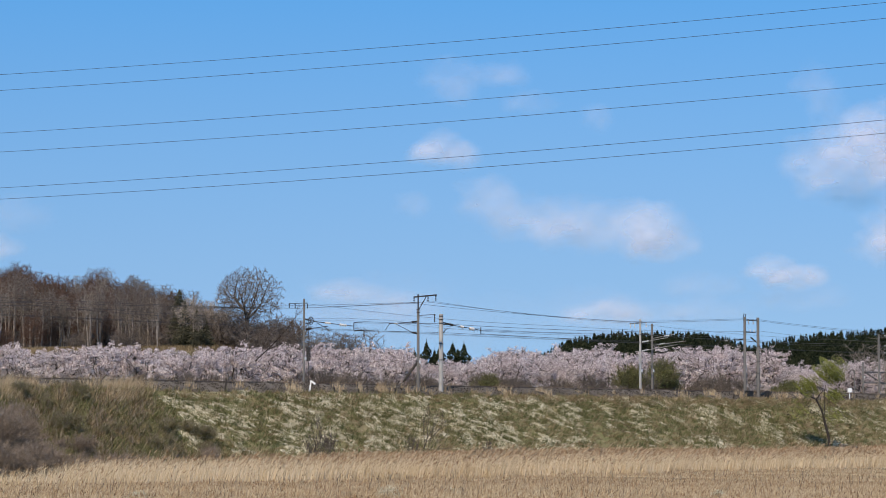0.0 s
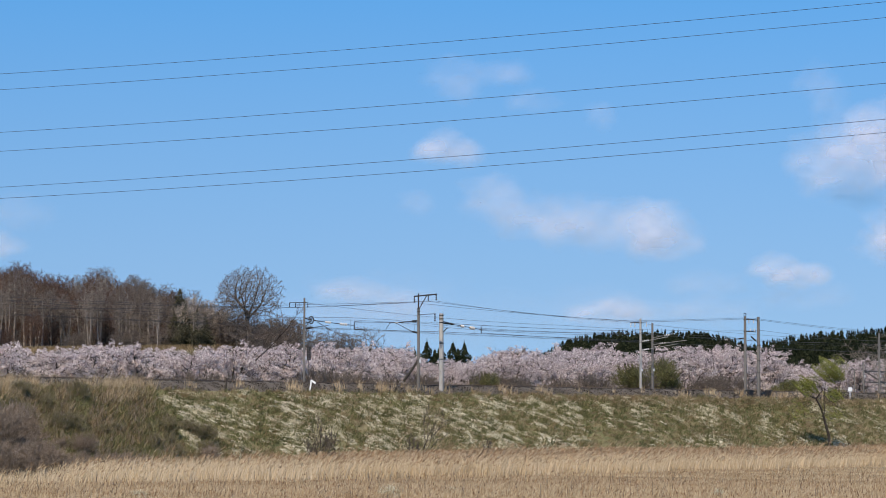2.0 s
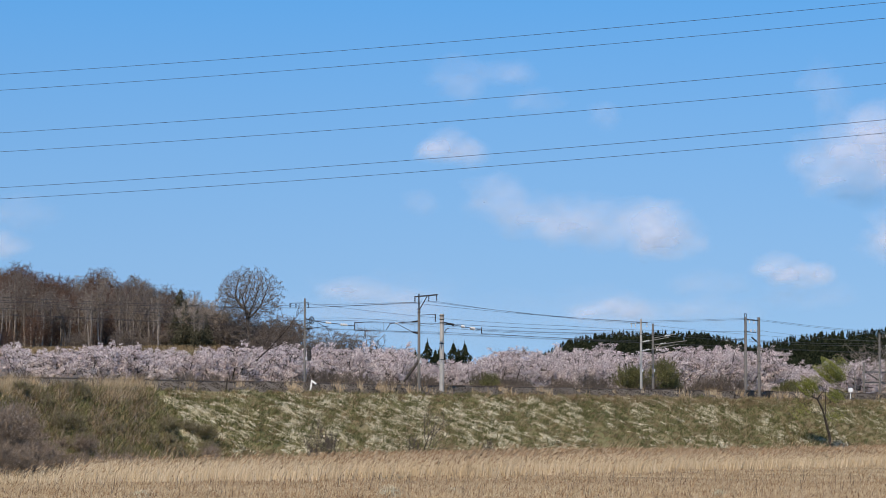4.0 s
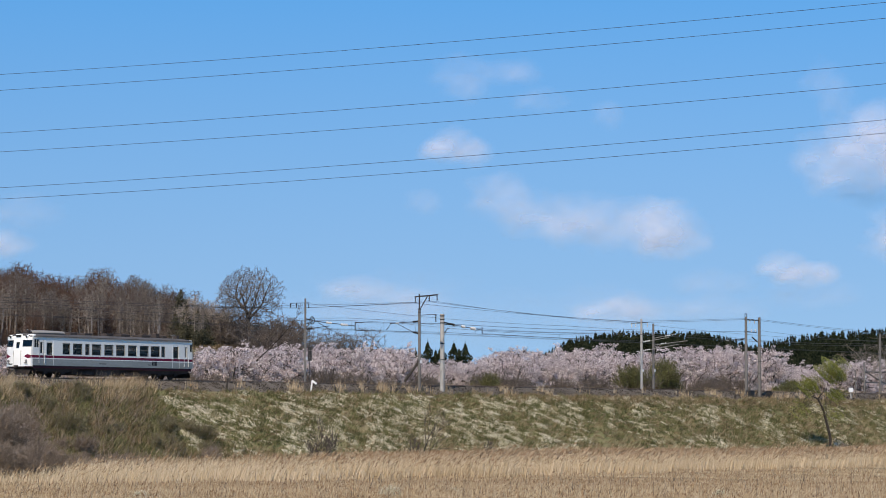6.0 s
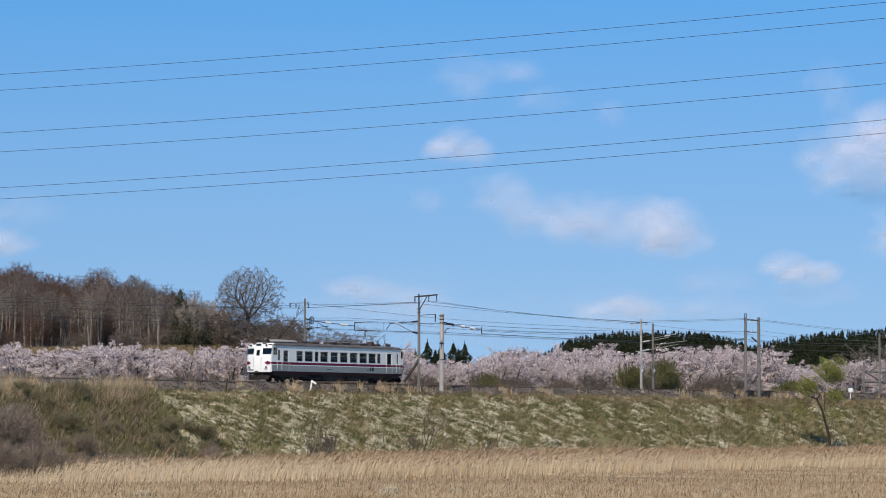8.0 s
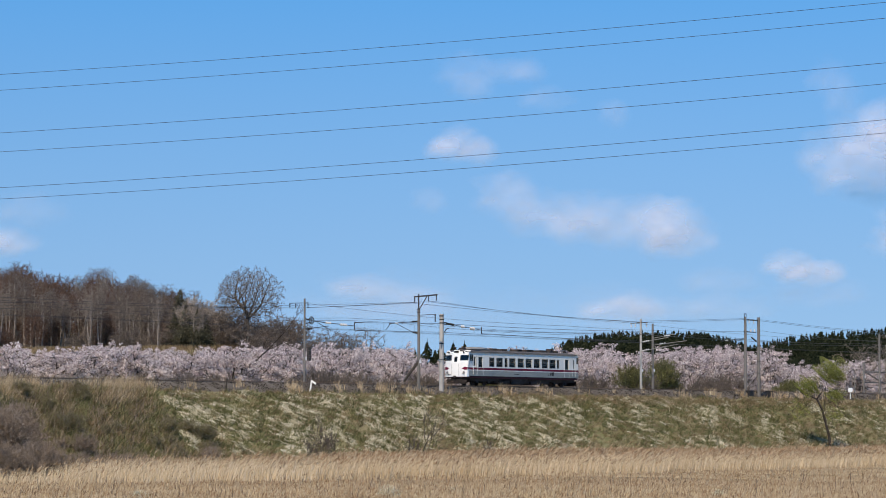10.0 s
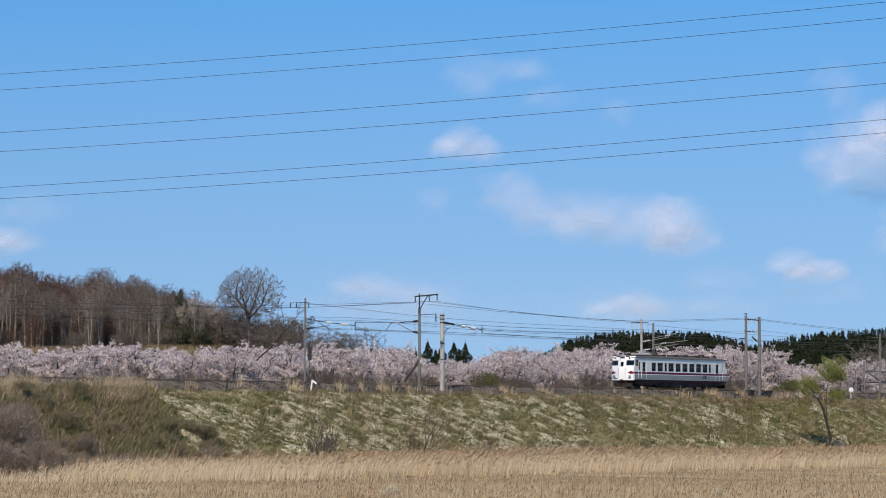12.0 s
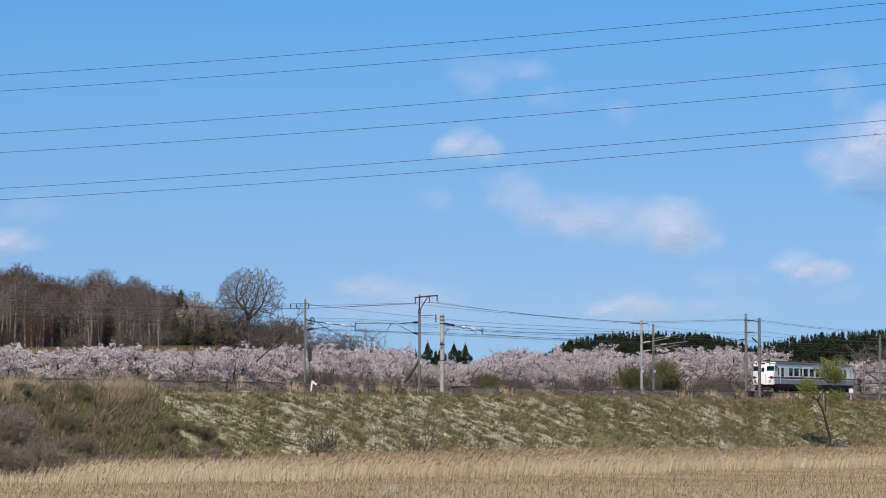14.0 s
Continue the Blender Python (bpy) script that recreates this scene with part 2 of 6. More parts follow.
def ground_z(s, q):
    s, q = np.asarray(s, float), np.asarray(q, float)
    x = P0.x + DIR.x * s + SIDE.x * q
    y = P0.y + DIR.y * s + SIDE.y * q
    near = 7.1 * np.clip((16.5 - q) / 12.0, 0, 1)
    near = near + np.where((q > 4.4) & (q < 17), wobble(s, q, .55) * .16, 0)
    back = 5.0 + 2.35 * smooth(-11, -4.2, q)
    z = np.where(q > -4.2, near, back)
    z = z + np.where(q > 18, wobble(x, y, .21) * .1, 0)
    behind = smooth(-31, -47, q)
    # wooded hill behind the line
    z = z + behind * 8.0 * smooth(-2, -26, x) * smooth(262, 330, y) * smooth(900, 500, y)
    z = z + behind * 6.0 * smooth(-31, -43, x) * smooth(345, 425, y) * smooth(900, 500, y)
    # cedar hills far off
    z = z + 35 * np.exp(-((x - 122) / 76) ** 4 - ((y - 1650) / 160) ** 2)
    z = z + 27.5 * np.exp(-((x - 208) / 112) ** 4 - ((y - 1150) / 120) ** 2)
    z = z + behind * wobble(x, y, .012) * .8
    return z


def spaced(*runs):
    out = []
    for a, b, d in runs:
        out += list(np.arange(a, b, d))
    return np.array(out + [runs[-1][1]])


def build_ground():
    S = spaced((-4600, -1200, 340), (-1200, -260, 60), (-260, -120, 14), (-120, 170, 1.5), (170, 700, 14), (700, 2400, 30), (2400, 4600, 300))
    Q = spaced((-4600, -1900, 250), (-1900, -130, 26), (-130, -30, 4), (-30, 20, .75), (20, 120, 4), (120, 420, 30), (420, 1200, 200))
    s, q = np.meshgrid(S, Q, indexing="ij")
    z = ground_z(s, q)
    V = np.stack([P0.x + DIR.x * s + SIDE.x * q, P0.y + DIR.y * s + SIDE.y * q, z], -1).reshape(-1, 3)
    a, b = len(S), len(Q)
    i = np.arange(a * b).reshape(a, b)
    F = np.stack([i[:-1, :-1], i[:-1, 1:], i[1:, 1:], i[1:, :-1]], -1).reshape(-1, 4)
    qc = (q[:-1, :-1] + q[1:, 1:]).ravel() / 2
    me = mesh_of("ground", V, F, [M["ground"], M["turf"]], True, (qc < 17).astype(int))
    tagged(new("ground", me), "earth field and grassy railway embankment under dry vegetation", "ground", kind="structure")


build_ground()


# ---- trackbed ----
def along(name, prof, s0, s1, step, mat, jitter=0.0, seed=3):
    """A body with the cross-section prof (q, z) that follows the line."""
    rng = np.random.default_rng(seed)
    S = np.arange(s0, s1 + step, step)
    V = np.array([[T(s, q + rng.normal() * jitter, z + rng.normal() * jitter) for q, z in prof] for s in S]).reshape(-1, 3)
    k = len(prof)
    F = [[i * k + j, i * k + j + 1, (i + 1) * k + j + 1, (i + 1) * k + j] for i in range(len(S) - 1) for j in range(k - 1)]
    return mesh_of(name, V, F, [mat], jitter > 0)


def build_track():
    me = along("ballast", [(-4.3, 7.2), (-3.4, 7.45), (-2.1, 7.98), (-1.5, 8.0), (0, 8.0), (1.5, 8.0), (2.1, 7.98), (2.8, 7.68), (3.6, 7.33), (4.5, 6.97), (4.8, 6.8)], -330, 420, .7, M["ballast"], .035)
    tagged(new("ballast_bed", me), "grey crushed-stone ballast bed of a railway line", "ballast", kind="structure")
    for q in (-.5335, .5335):
        w = .034
        me = along("rail", [(q - .06, 8.0), (q - .06, 8.02), (q - .012, 8.035), (q - .012, 8.13), (q - w, 8.14), (q - w, 8.17), (q + w, 8.17), (q + w, 8.14), (q + .012, 8.13), (q + .012, 8.035), (q + .06, 8.02), (q + .06, 8.0)], -330, 420, 25, M["steel"])
        tagged(new("rail", me), "worn brown steel rail on the ballast bed", "rail", "rails", kind="structure")
    bm = bmesh.new()
    box(bm, -.11, .11, -1.0, 1.0, 7.9, 8.045)
    me = bpy.data.meshes.new("sleeper")
    bm.to_mesh(me)
    bm.free()
    me.materials.append(M["sleeper"])
    root = thing("sleepers", pose(P0.x, P0.y, 0, 0, 0, TRACK), "row of grey concrete sleepers in the ballast", "sleepers", kind="structure")
    for i in range(290):
        ob = new("sleeper", me)
        ob.parent = root
        ob.location = (-72 + i * .62, 0, 0)


build_track()


def s_on(px, q):
    """Way along the line at which the sight line px meets the line set off by q."""
    k = (px - 784) / 4975
    return (k * (P0.y + SIDE.y * q) - (P0.x + SIDE.x * q)) / (DIR.x - k * DIR.y)


def z_on(y, s, q):
    p = T(s, q, 0)
    return EYE_Z + rise(y) * p.y


# ---- trees ----
def grow(rng, out, p, d, length, r, level, depth, spread=.55, rise=.12, kids=(3, 5), shrink=.66, wig=.16, tips=None, low=.35):
    """A branch as a bent chain of segments, with side branches of its own."""
    n = 4 if level == 0 else 3
    pts = [p.copy()]
    for i in range(n):
        d = d + rng.normal(size=3) * wig
        d[2] += rise * (.3 if level == 0 else 1)
        d = d / np.linalg.norm(d)
        q = p + d * length / n
        r1 = r * (.86 if level < depth else .6)
        out.append((*p, *q, r, r1, level))
        p, r = q, r1
        pts.append(p.copy())
    if level == depth:
        if tips is not None:
            tips.append(p)
        return
    for i in range(rng.integers(*kids) + (1 if level == 0 else 0)):
        f = rng.uniform(low if level else low + .1, 1.0)
        j = min(int(f * n), n - 1)
        base = pts[j] + (pts[j + 1] - pts[j]) * (f * n - j)
        side = rng.normal(size=3)
        side -= d * (side @ d)
        side /= np.linalg.norm(side) + 1e-9
        nd = d * (1 - spread) + side * spread * rng.uniform(.7, 1.3)
        grow(rng, out, base, nd / np.linalg.norm(nd), length * shrink * rng.uniform(.75, 1.2), r * rng.uniform(.55, .75), level + 1, depth, spread, rise, kids, shrink, wig, tips, low)
    grow(rng, out, p, d, length * shrink, r * .85, level + 1, depth, spread, rise, kids, shrink, wig, tips, low)


def scaled_to(S, height):
    """Scale the skeleton to the height wanted, radii apart."""
    top = S[:, [2, 5]].max()
    S[:, :6] *= height / top
    return S


def colonise(rng, A, stem, step, kill, tip_r, power=2.3, reach=1e9, wig=.15, twigs=2, twig_len=.45):
    """Branches that grow from a stem towards the points A; rows of tubes with a level: 0 thick, 1 thin, 2 twig."""
    pts = [np.asarray(p, float) for p, _ in stem]
    par = [i for _, i in stem]
    kids = [0] * len(pts)
    P = np.array(pts)
    D = np.linalg.norm(A[:, None] - P[None], axis=2)
    near, dist = D.argmin(1), D.min(1)
    for _ in range(160):
        live = (dist > kill) & (dist < reach)
        if not live.any():
            break
        first = len(pts)
        for i in np.unique(near[live]):
            if kids[i] >= 3:
                dist[live & (near == i)] = 0
                continue
            v = A[live & (near == i)] - pts[i]
            v = (v / np.linalg.norm(v, axis=1, keepdims=True)).sum(0)
            v = v / (np.linalg.norm(v) + 1e-9) + rng.normal(size=3) * wig
            pts.append(pts[i] + v / np.linalg.norm(v) * step)
            par.append(int(i))
            kids[i] += 1
            kids.append(0)
        N = np.array(pts[first:])
        if not len(N):
            break
        D = np.linalg.norm(A[:, None] - N[None], axis=2)
        m, a = D.min(1), D.argmin(1)
        closer = m < dist
        near[closer], dist[closer] = a[closer] + first, m[closer]
    n = len(pts)
    flow = np.zeros(n)
    for i in range(n - 1, 0, -1):
        if flow[i] == 0:
            flow[i] = tip_r ** power
        flow[par[i]] += flow[i]
    R = flow ** (1 / power)
    out = []
    for i in range(1, n):
        if par[i] < 0:
            continue
        r1 = R[i]
        r0 = min(R[par[i]], r1 * 1.35)
        out.append((*pts[par[i]], *pts[i], r0, r1, 0 if r1 > tip_r * 3.2 else 1))
        if r1 < tip_r * 2.2:
            d0 = pts[i] - pts[par[i]]
            d0 = d0 / (np.linalg.norm(d0) + 1e-9)
            for j in range(twigs):
                d = d0 + rng.normal(size=3) * .6 + (0, 0, .15)
                e = pts[i] + d / np.linalg.norm(d) * twig_len * rng.uniform(.4, 1.2)
                out.append((*pts[i], *e, tip_r * .8, tip_r * .5, 2))
    return np.array(out)


def crown_points(rng, n, centre, radii, shell=.55, floor=-1.0):
    """Points inside an ellipsoid, denser towards its skin, none below floor times its half height."""
    v = rng.normal(size=(n * 3, 3))
    v /= np.linalg.norm(v, axis=1, keepdims=True)
    v *= rng.uniform(shell ** 3, 1, (n * 3, 1)) ** (1 / 3)
    # a lobed outline
    a = np.arctan2(v[:, 1], v[:, 0])
    v *= (1 + .10 * np.sin(3 * a + 1) + .08 * np.sin(5 * a + 4 * v[:, 2]))[:, None]
    v = v[v[:, 2] > floor][:n]
    return np.asarray(centre) + v * np.asarray(radii)


def stem_chain(rng, points, step):
    """A bent stem through points as (place, parent) rows."""
    rows = [(np.asarray(points[0], float), -1)]
    for a, b in zip(points, points[1:]):
        a, b = np.asarray(a, float), np.asarray(b, float)
        m = max(1, int(np.linalg.norm(b - a) / step))
        for j in range(m):
            rows.append((a + (b - a) * (j + 1) / m + rng.normal(size=3) * .03, len(rows) - 1))
    return rows


def tree_meshes(root, S, mats):
    V, F = tubes(S[S[:, 8] == 0][:, :8], 6)
    mesh_part("trunk", mesh_of("trunk", V, F, [M[mats[0]]], True), root)
    V, F = tubes(S[S[:, 8] > 0][:, :8], 3)
    mesh_part("crown", mesh_of("crown", V, F, [M[mats[1]]]), root)


def crowned_tree(seed, height, start, radius, mats, label, n=420, stems=1, tip=.013, step=.28, twigs=2, shell=.3):
    """A leafless tree with a straight stem and a crown from start times its height up."""
    rng = np.random.default_rng(seed)
    sets = []
    for k in range(stems):
        a = rng.uniform(0, 6.28)
        lean = np.array([math.cos(a), math.sin(a), 0]) * (.12 if stems == 1 else .5) * radius
        h = height * (1 - .07 * k)
        stem = stem_chain(rng, [lean * .1, lean * .5 + (0, 0, h * start * .6), lean + (0, 0, h * start), lean * 1.1 + (0, 0, h * (start * .5 + .45))], step)
        half = h * (1 - start) / 2
        A = crown_points(rng, n // stems, lean + (0, 0, h - half), (radius, radius, half), shell)
        S = colonise(rng, A, stem, step, step * 1.15, tip, twigs=twigs)
        top = max(S[:, 5].max(), .1)
        S[:, [2, 5]] *= h / top
        sets.append(S)
    root = thing("bare_tree", Matrix(), label, "tree")
    tree_meshes(root, np.concatenate(sets), mats)
    return root


def bare_tree(seed, height, mats=("greybark", "twig"), label="leafless deciduous tree", trunk_len=.36, depth=5, twig=.02, girth=.0125, **kw):
    rng = np.random.default_rng(seed)
    out = []
    grow(rng, out, np.zeros(3), np.array([rng.normal() * .05, rng.normal() * .05, 1.0]), height * trunk_len, height * girth, 0, depth, **kw)
    S = scaled_to(np.array(out), height)
    S[:, 6:8] = np.maximum(S[:, 6:8], twig * .8)
    thick = S[:, 8] <= depth - 3
    root = thing("bare_tree", Matrix(), label, "tree")
    V, F = tubes(S[thick][:, :8], 6)
    mesh_part("trunk", mesh_of("trunk", V, F, [M[mats[0]]], True), root)
    V, F = tubes(S[~thick][:, :8], 3)
    mesh_part("crown", mesh_of("crown", V, F, [M[mats[1]]]), root)
    return root


def cherry_tree(seed, height=6.5):
    """A spreading cherry: dark limbs, and petals in bunches along the outer branches."""
    rng = np.random.default_rng(seed)
    root = thing("cherry_tree", Matrix(), "cherry tree in pale pink full blossom behind the railway line", "tree")
    r = rng.uniform(2.5, 3.1)
    stem = stem_chain(rng, [(0, 0, 0), (rng.normal() * .2, rng.normal() * .2, 1.0), (rng.normal() * .35, rng.normal() * .35, 1.9)], .3)
    sprays = crown_points(rng, 22, (0, 0, 3.9), (r, r, 2.4), .45, -.7)
    A = sprays[rng.integers(0, 22, 460)] + rng.normal(size=(460, 3)) * (.58, .58, .22)
    A = A[A[:, 2] > 1.3]
    S = colonise(rng, A, stem, .30, .34, .016, twigs=2, twig_len=.5)
    S[:, :6] *= height / S[:, 5].max()
    V, F = tubes(S[:, :8], 4)
    mesh_part("trunk", mesh_of("trunk", V, F, [M["darkbark"]], True), root)
    outer = S[(S[:, 8] >= 1) & (S[:, 5] > height * .2)]
    outer = outer[rng.uniform(size=len(outer)) < smooth(.22, .5, outer[:, 5] / height) * (.55 + .45 * np.sin(outer[:, 3] * 2.7) * np.cos(outer[:, 4] * 2.3 + outer[:, 5] * 2.9))]
    m, c = 560, 22
    o = np.repeat(outer[rng.integers(0, len(outer), m)], c, 0)
    f = np.repeat(rng.uniform(0, 1, (m, 1)), c, 0) + rng.normal(size=(m * c, 1)) * .15
    C = o[:, :3] * (1 - f) + o[:, 3:6] * f + rng.normal(size=(m * c, 3)) * (.12, .12, .065)
    V, F = flakes(C, .05, rng)
    mesh_part("crown", mesh_of("crown", V, F, [M["blossom"]]), root, "pale pink blossom")
    return root


def leafy_tree(name, seed, height, leaf, bark, label, category="tree", n=5000, size=.09, puff=.35, depth=4, trunk_len=.3, droop=0.0, minlev=2, cluster=1, **kw):
    """A tree whose outer branches carry many small leaves or petals."""
    rng = np.random.default_rng(seed)
    out = []
    grow(rng, out, np.zeros(3), np.array([rng.normal() * .12, rng.normal() * .12, 1.0]), height * trunk_len, height * .022, 0, depth, **kw)
    S = scaled_to(np.array(out), height * .95)
    S[:, 6:8] = np.maximum(S[:, 6:8], .014)
    root = thing(name, Matrix(), label, category)
    V, F = tubes(S[:, :8], 4)
    mesh_part("trunk", mesh_of("trunk", V, F, [M[bark]], True), root)
    outer = S[S[:, 8] >= minlev]
    pick = outer[rng.integers(0, len(outer), n)]
    f = rng.uniform(0, 1, (n, 1))
    if cluster > 1:
        # petals sit in bunches
        own = np.repeat(np.arange(n // cluster + 1), cluster)[:n]
        pick, f = pick[own], f[own]
        puffs = rng.normal(size=(n // cluster + 1, 3))[own] * puff + rng.normal(size=(n, 3)) * .075
    else:
        puffs = rng.normal(size=(n, 3)) * puff * rng.uniform(.2, 1, (n, 1))
    C = pick[:, :3] * (1 - f) + pick[:, 3:6] * f + puffs
    C[:, 2] -= droop * rng.uniform(0, 1, n) ** 2
    C = C[C[:, 2] > height * .1]
    V, F = flakes(C, size, rng)
    mesh_part("crown", mesh_of("crown", V, F, [M[leaf]]), root)
    return root


def hide_source(ob):
    """The first of a kind is used as a plain copy as well: nothing stays at the origin."""
    for o in (*ob.children_recursive, ob):
        bpy.data.objects.remove(o)


def plant(src, x, y, z, turn, size=1.0, label="", group=""):
    m = Matrix.LocRotScale((x, y, z), Euler((0, 0, turn)), None)
    ob = copy_thing(src, m)
    ob.scale = (size, size, size)
    return tagged(ob, label, group=group)


def xy(s, q):
    p = T(s, q, 0)
    return p.x, p.y


def sq(x, y):
    v = Vector((x, y, 0)) - P0
    return v.dot(DIR), v.dot(SIDE)


def zat(x, y):
    return float(ground_z(*sq(x, y)))


def view_x(px, y):
    """Easting at the northing y of the sight line that leaves px / 1568 of the width."""
    return (px - 784) / 4975 * y


rngp = np.random.default_rng(11)


def dome_tree(x, y, z, height, radius):
    """A free-standing tree: a forked trunk whose limbs fan out to a broad round crown."""
    rng = np.random.default_rng(33)
    root = thing("bare_tree", Matrix.Translation((x, y, z)), "large round-crowned leafless tree standing free on a bank", "tree")
    stem = stem_chain(rng, [(.15, 0, 0), (.2, 0, height * .18), (.05, 0, height * .36), (.1, 0, height * .5)], .22)
    base = len(stem) - 1
    fork = int(base * .72)
    for az, el, ln in ((175, 42, 2.4), (5, 40, 2.2), (120, 60, 2.2), (60, 66, 2.4), (250, 50, 2.0), (300, 55, 2.0)):
        az, el = radians(az), radians(el)
        d = np.array([math.cos(az) * math.cos(el), math.sin(az) * math.cos(el), math.sin(el)])
        at = fork + int(rng.integers(0, base - fork + 1))
        p = stem[at][0]
        for j in range(int(ln / .22)):
            d = d + (0, 0, .035) + rng.normal(size=3) * .03
            d = d / np.linalg.norm(d)
            p = p + d * .22
            stem.append((p, at))
            at = len(stem) - 1
    A = crown_points(rng, 3600, (0, 0, height * .66), (radius, radius, height * .34), .15, -.7)
    A = A[rng.uniform(size=len(A)) < .6 + .5 * np.sin(A[:, 0] * 1.9 + 1) * np.sin(A[:, 2] * 1.6) * np.cos(A[:, 1] * 1.7)]
    S = colonise(rng, A, stem, .2, .2, .0108, 2.12, wig=.05, twigs=4, twig_len=.34)
    S[:, :6] *= height / S[:, 5].max()
    tree_meshes(root, S, ("bark", "greytwig"))


def build_woods():
    # wooded hill: bare trees in several ranks
    kinds = [crowned_tree(21, 10.5, .36, 1.6, ("greybark", "greytwig"), "tall leafless tree with grey trunk on a wooded hill", 700, twigs=4, tip=.017),
             crowned_tree(22, 10.0, .28, 2.0, ("bark", "redtwig"), "leafless tree with reddish-brown twigs on a wooded hill", 900, twigs=4, tip=.018),
             crowned_tree(23, 9.5, .22, 1.9, ("bark", "twig"), "leafless tree with dense brown twigs on a wooded hill", 900, twigs=4, tip=.018),
             crowned_tree(24, 10.5, .46, 1.2, ("palebark", "greybark"), "slender pale grey leafless tree on a wooded hill", 360, 2, twigs=2, tip=.019),
             crowned_tree(25, 8.0, .12, 2.1, ("bark", "redtwig"), "small leafless tree with russet twigs on a wooded hill", 900, 2, twigs=4, tip=.017)]
    tops = [(-60, 474), (0, 474), (30, 465), (60, 482), (100, 488), (140, 492), (160, 478), (185, 476), (205, 494), (230, 490), (255, 500), (285, 502), (305, 512), (345, 520), (370, 530)]
    for rank, (y0, n) in enumerate(((333, 17), (338, 22), (348, 30), (358, 32), (368, 34), (380, 36))):
        for i in range(n):
            px = -70 + 450 * (i + rngp.uniform(.1, .9)) / n
            y = y0 + rngp.uniform(-5, 5)
            x = view_x(px, y)
            z = zat(x, y)
            top = np.interp(px, [t[0] for t in tops], [t[1] for t in tops])
            want = (751 - top) / 4975 * y + EYE_Z - z
            if rank > 1:
                k = int(rngp.choice([1, 1, 1, 2, 4, 0] if px < 130 else [0, 0, 3, 2, 3, 0, 1]))
            else:
                k = int(rngp.choice([3, 3, 3, 0, 0]))
            h = want * rngp.uniform(.86, 1.09) * (.80, .88, .9, 1.0, 1.0, 1.0)[rank]
            plant(kinds[k], x, y, z - .1, rngp.uniform(0, 6.28), h / (10.5, 10, 9.5, 10.5, 8)[k], group="trees of the wooded hill")
    # a closer stand where the wood runs out behind the evergreens
    for i in range(18):
        px, y = 262 + 138 * (i + rngp.uniform(0, 1)) / 18, rngp.uniform(338, 362)
        x = view_x(px, y)
        z = zat(x, y)
        want = (751 - np.interp(px, [t[0] for t in tops], [t[1] for t in tops]) - 8) / 4975 * y + EYE_Z - z
        plant(kinds[1 + i % 2], x, y, z - .1, rngp.uniform(0, 6.28), want * rngp.uniform(.8, 1) / (10, 9.5)[i % 2], group="trees of the wooded hill")
    x = view_x(438, 330)
    dome_tree(x, 330, zat(x, 330) - .1, 285 / 4975 * 330 + EYE_Z - zat(x, 330), 4.1)
    low = crowned_tree(34, 5.2, .15, 2.5, ("greybark", "greytwig"), "low spreading leafless tree beside the large one", 700, 3, twigs=4, tip=.016)
    for px, top, y in ((483, 548, 331), (510, 556, 334), (462, 560, 328), (400, 548, 334), (384, 535, 336), (498, 550, 338), (526, 574, 330), (470, 562, 340), (395, 545, 340)):
        x = view_x(px, y)
        plant(low, x, y, zat(x, y) - .1, px, ((751 - top) / 4975 * y + EYE_Z - zat(x, y)) / 5.2)
    pale = crowned_tree(35, 5.0, .25, 1.5, ("palebark", "greytwig"), "pale leafless tree behind the cherry trees", 500, 2, twigs=3, tip=.011)
    for px in (585, 600, 618, 632, 570):
        x = view_x(px, 345)
        plant(pale, x, 345, zat(x, 345) - 0, px, (rngp.uniform(.85, 1.1) * (174 / 4975 * 345 + EYE_Z - zat(x, 345)) / 5.0))
    cream = leafy_tree("blossoming_tree", 36, 7.4, "paleblossom", "greybark", "cream-blossomed tree at the edge of a wood", n=4600, size=.042, puff=.25)
    for px, top, y in ((352, 514, 335), (378, 520, 337)):
        x = view_x(px, y)
        plant(cream, x, y, zat(x, y), px, ((751 - top) / 4975 * y + EYE_Z - zat(x, y)) / 7.4)
    ever = leafy_tree("evergreen_tree", 37, 5.4, "evergreen", "bark", "dark evergreen tree at the foot of a wood", n=9000, size=.12, puff=.6, minlev=1)
    for px, top, y in ((338, 572, 330), (358, 578, 328), (316, 588, 330)):
        x = view_x(px, y)
        z = zat(x, y)
        plant(ever, x, y, z - .2, px, ((751 - top) / 4975 * y + EYE_Z - z) / 5.4)
    fir = thing("conifer_tree", Matrix(), "dark ragged pine top rising out of the wood", "tree")
    V, F = conifer_arrays(np.random.default_rng(8), 10, 6.0, 3200, .022)
    bm = bmesh.new()
    rod(bm, (0, 0, 0), (0, 0, 9.5), .16, .03, 6)
    part("trunk", bm, M["bark"], fir)
    mesh_part("crown", mesh_of("crown", V, F, [M["evergreen"]]), fir)
    for px, top, y in ((319, 503, 345), (330, 530, 333), (350, 540, 330), (364, 552, 329), (310, 548, 334)):
        x = view_x(px, y)
        plant(fir, x, y, zat(x, y) - .2, px, ((751 - top) / 4975 * y + EYE_Z - zat(x, y)) / 10)
    for i in range(120):
        px, y = rngp.uniform(-60, 400) if i % 5 else rngp.uniform(400, 560), rngp.uniform(329, 362)
        x = view_x(px, y)
        plant(low if rngp.uniform() < .85 else kinds[4], x, y, zat(x, y) - .15, rngp.uniform(0, 6.28), rngp.uniform(.35, .8), "leafless brown undergrowth at the edge of the wood", "undergrowth of the wood")
    hide_source(fir)
    for o in (*kinds, low, pale, cream, ever):
        hide_source(o)


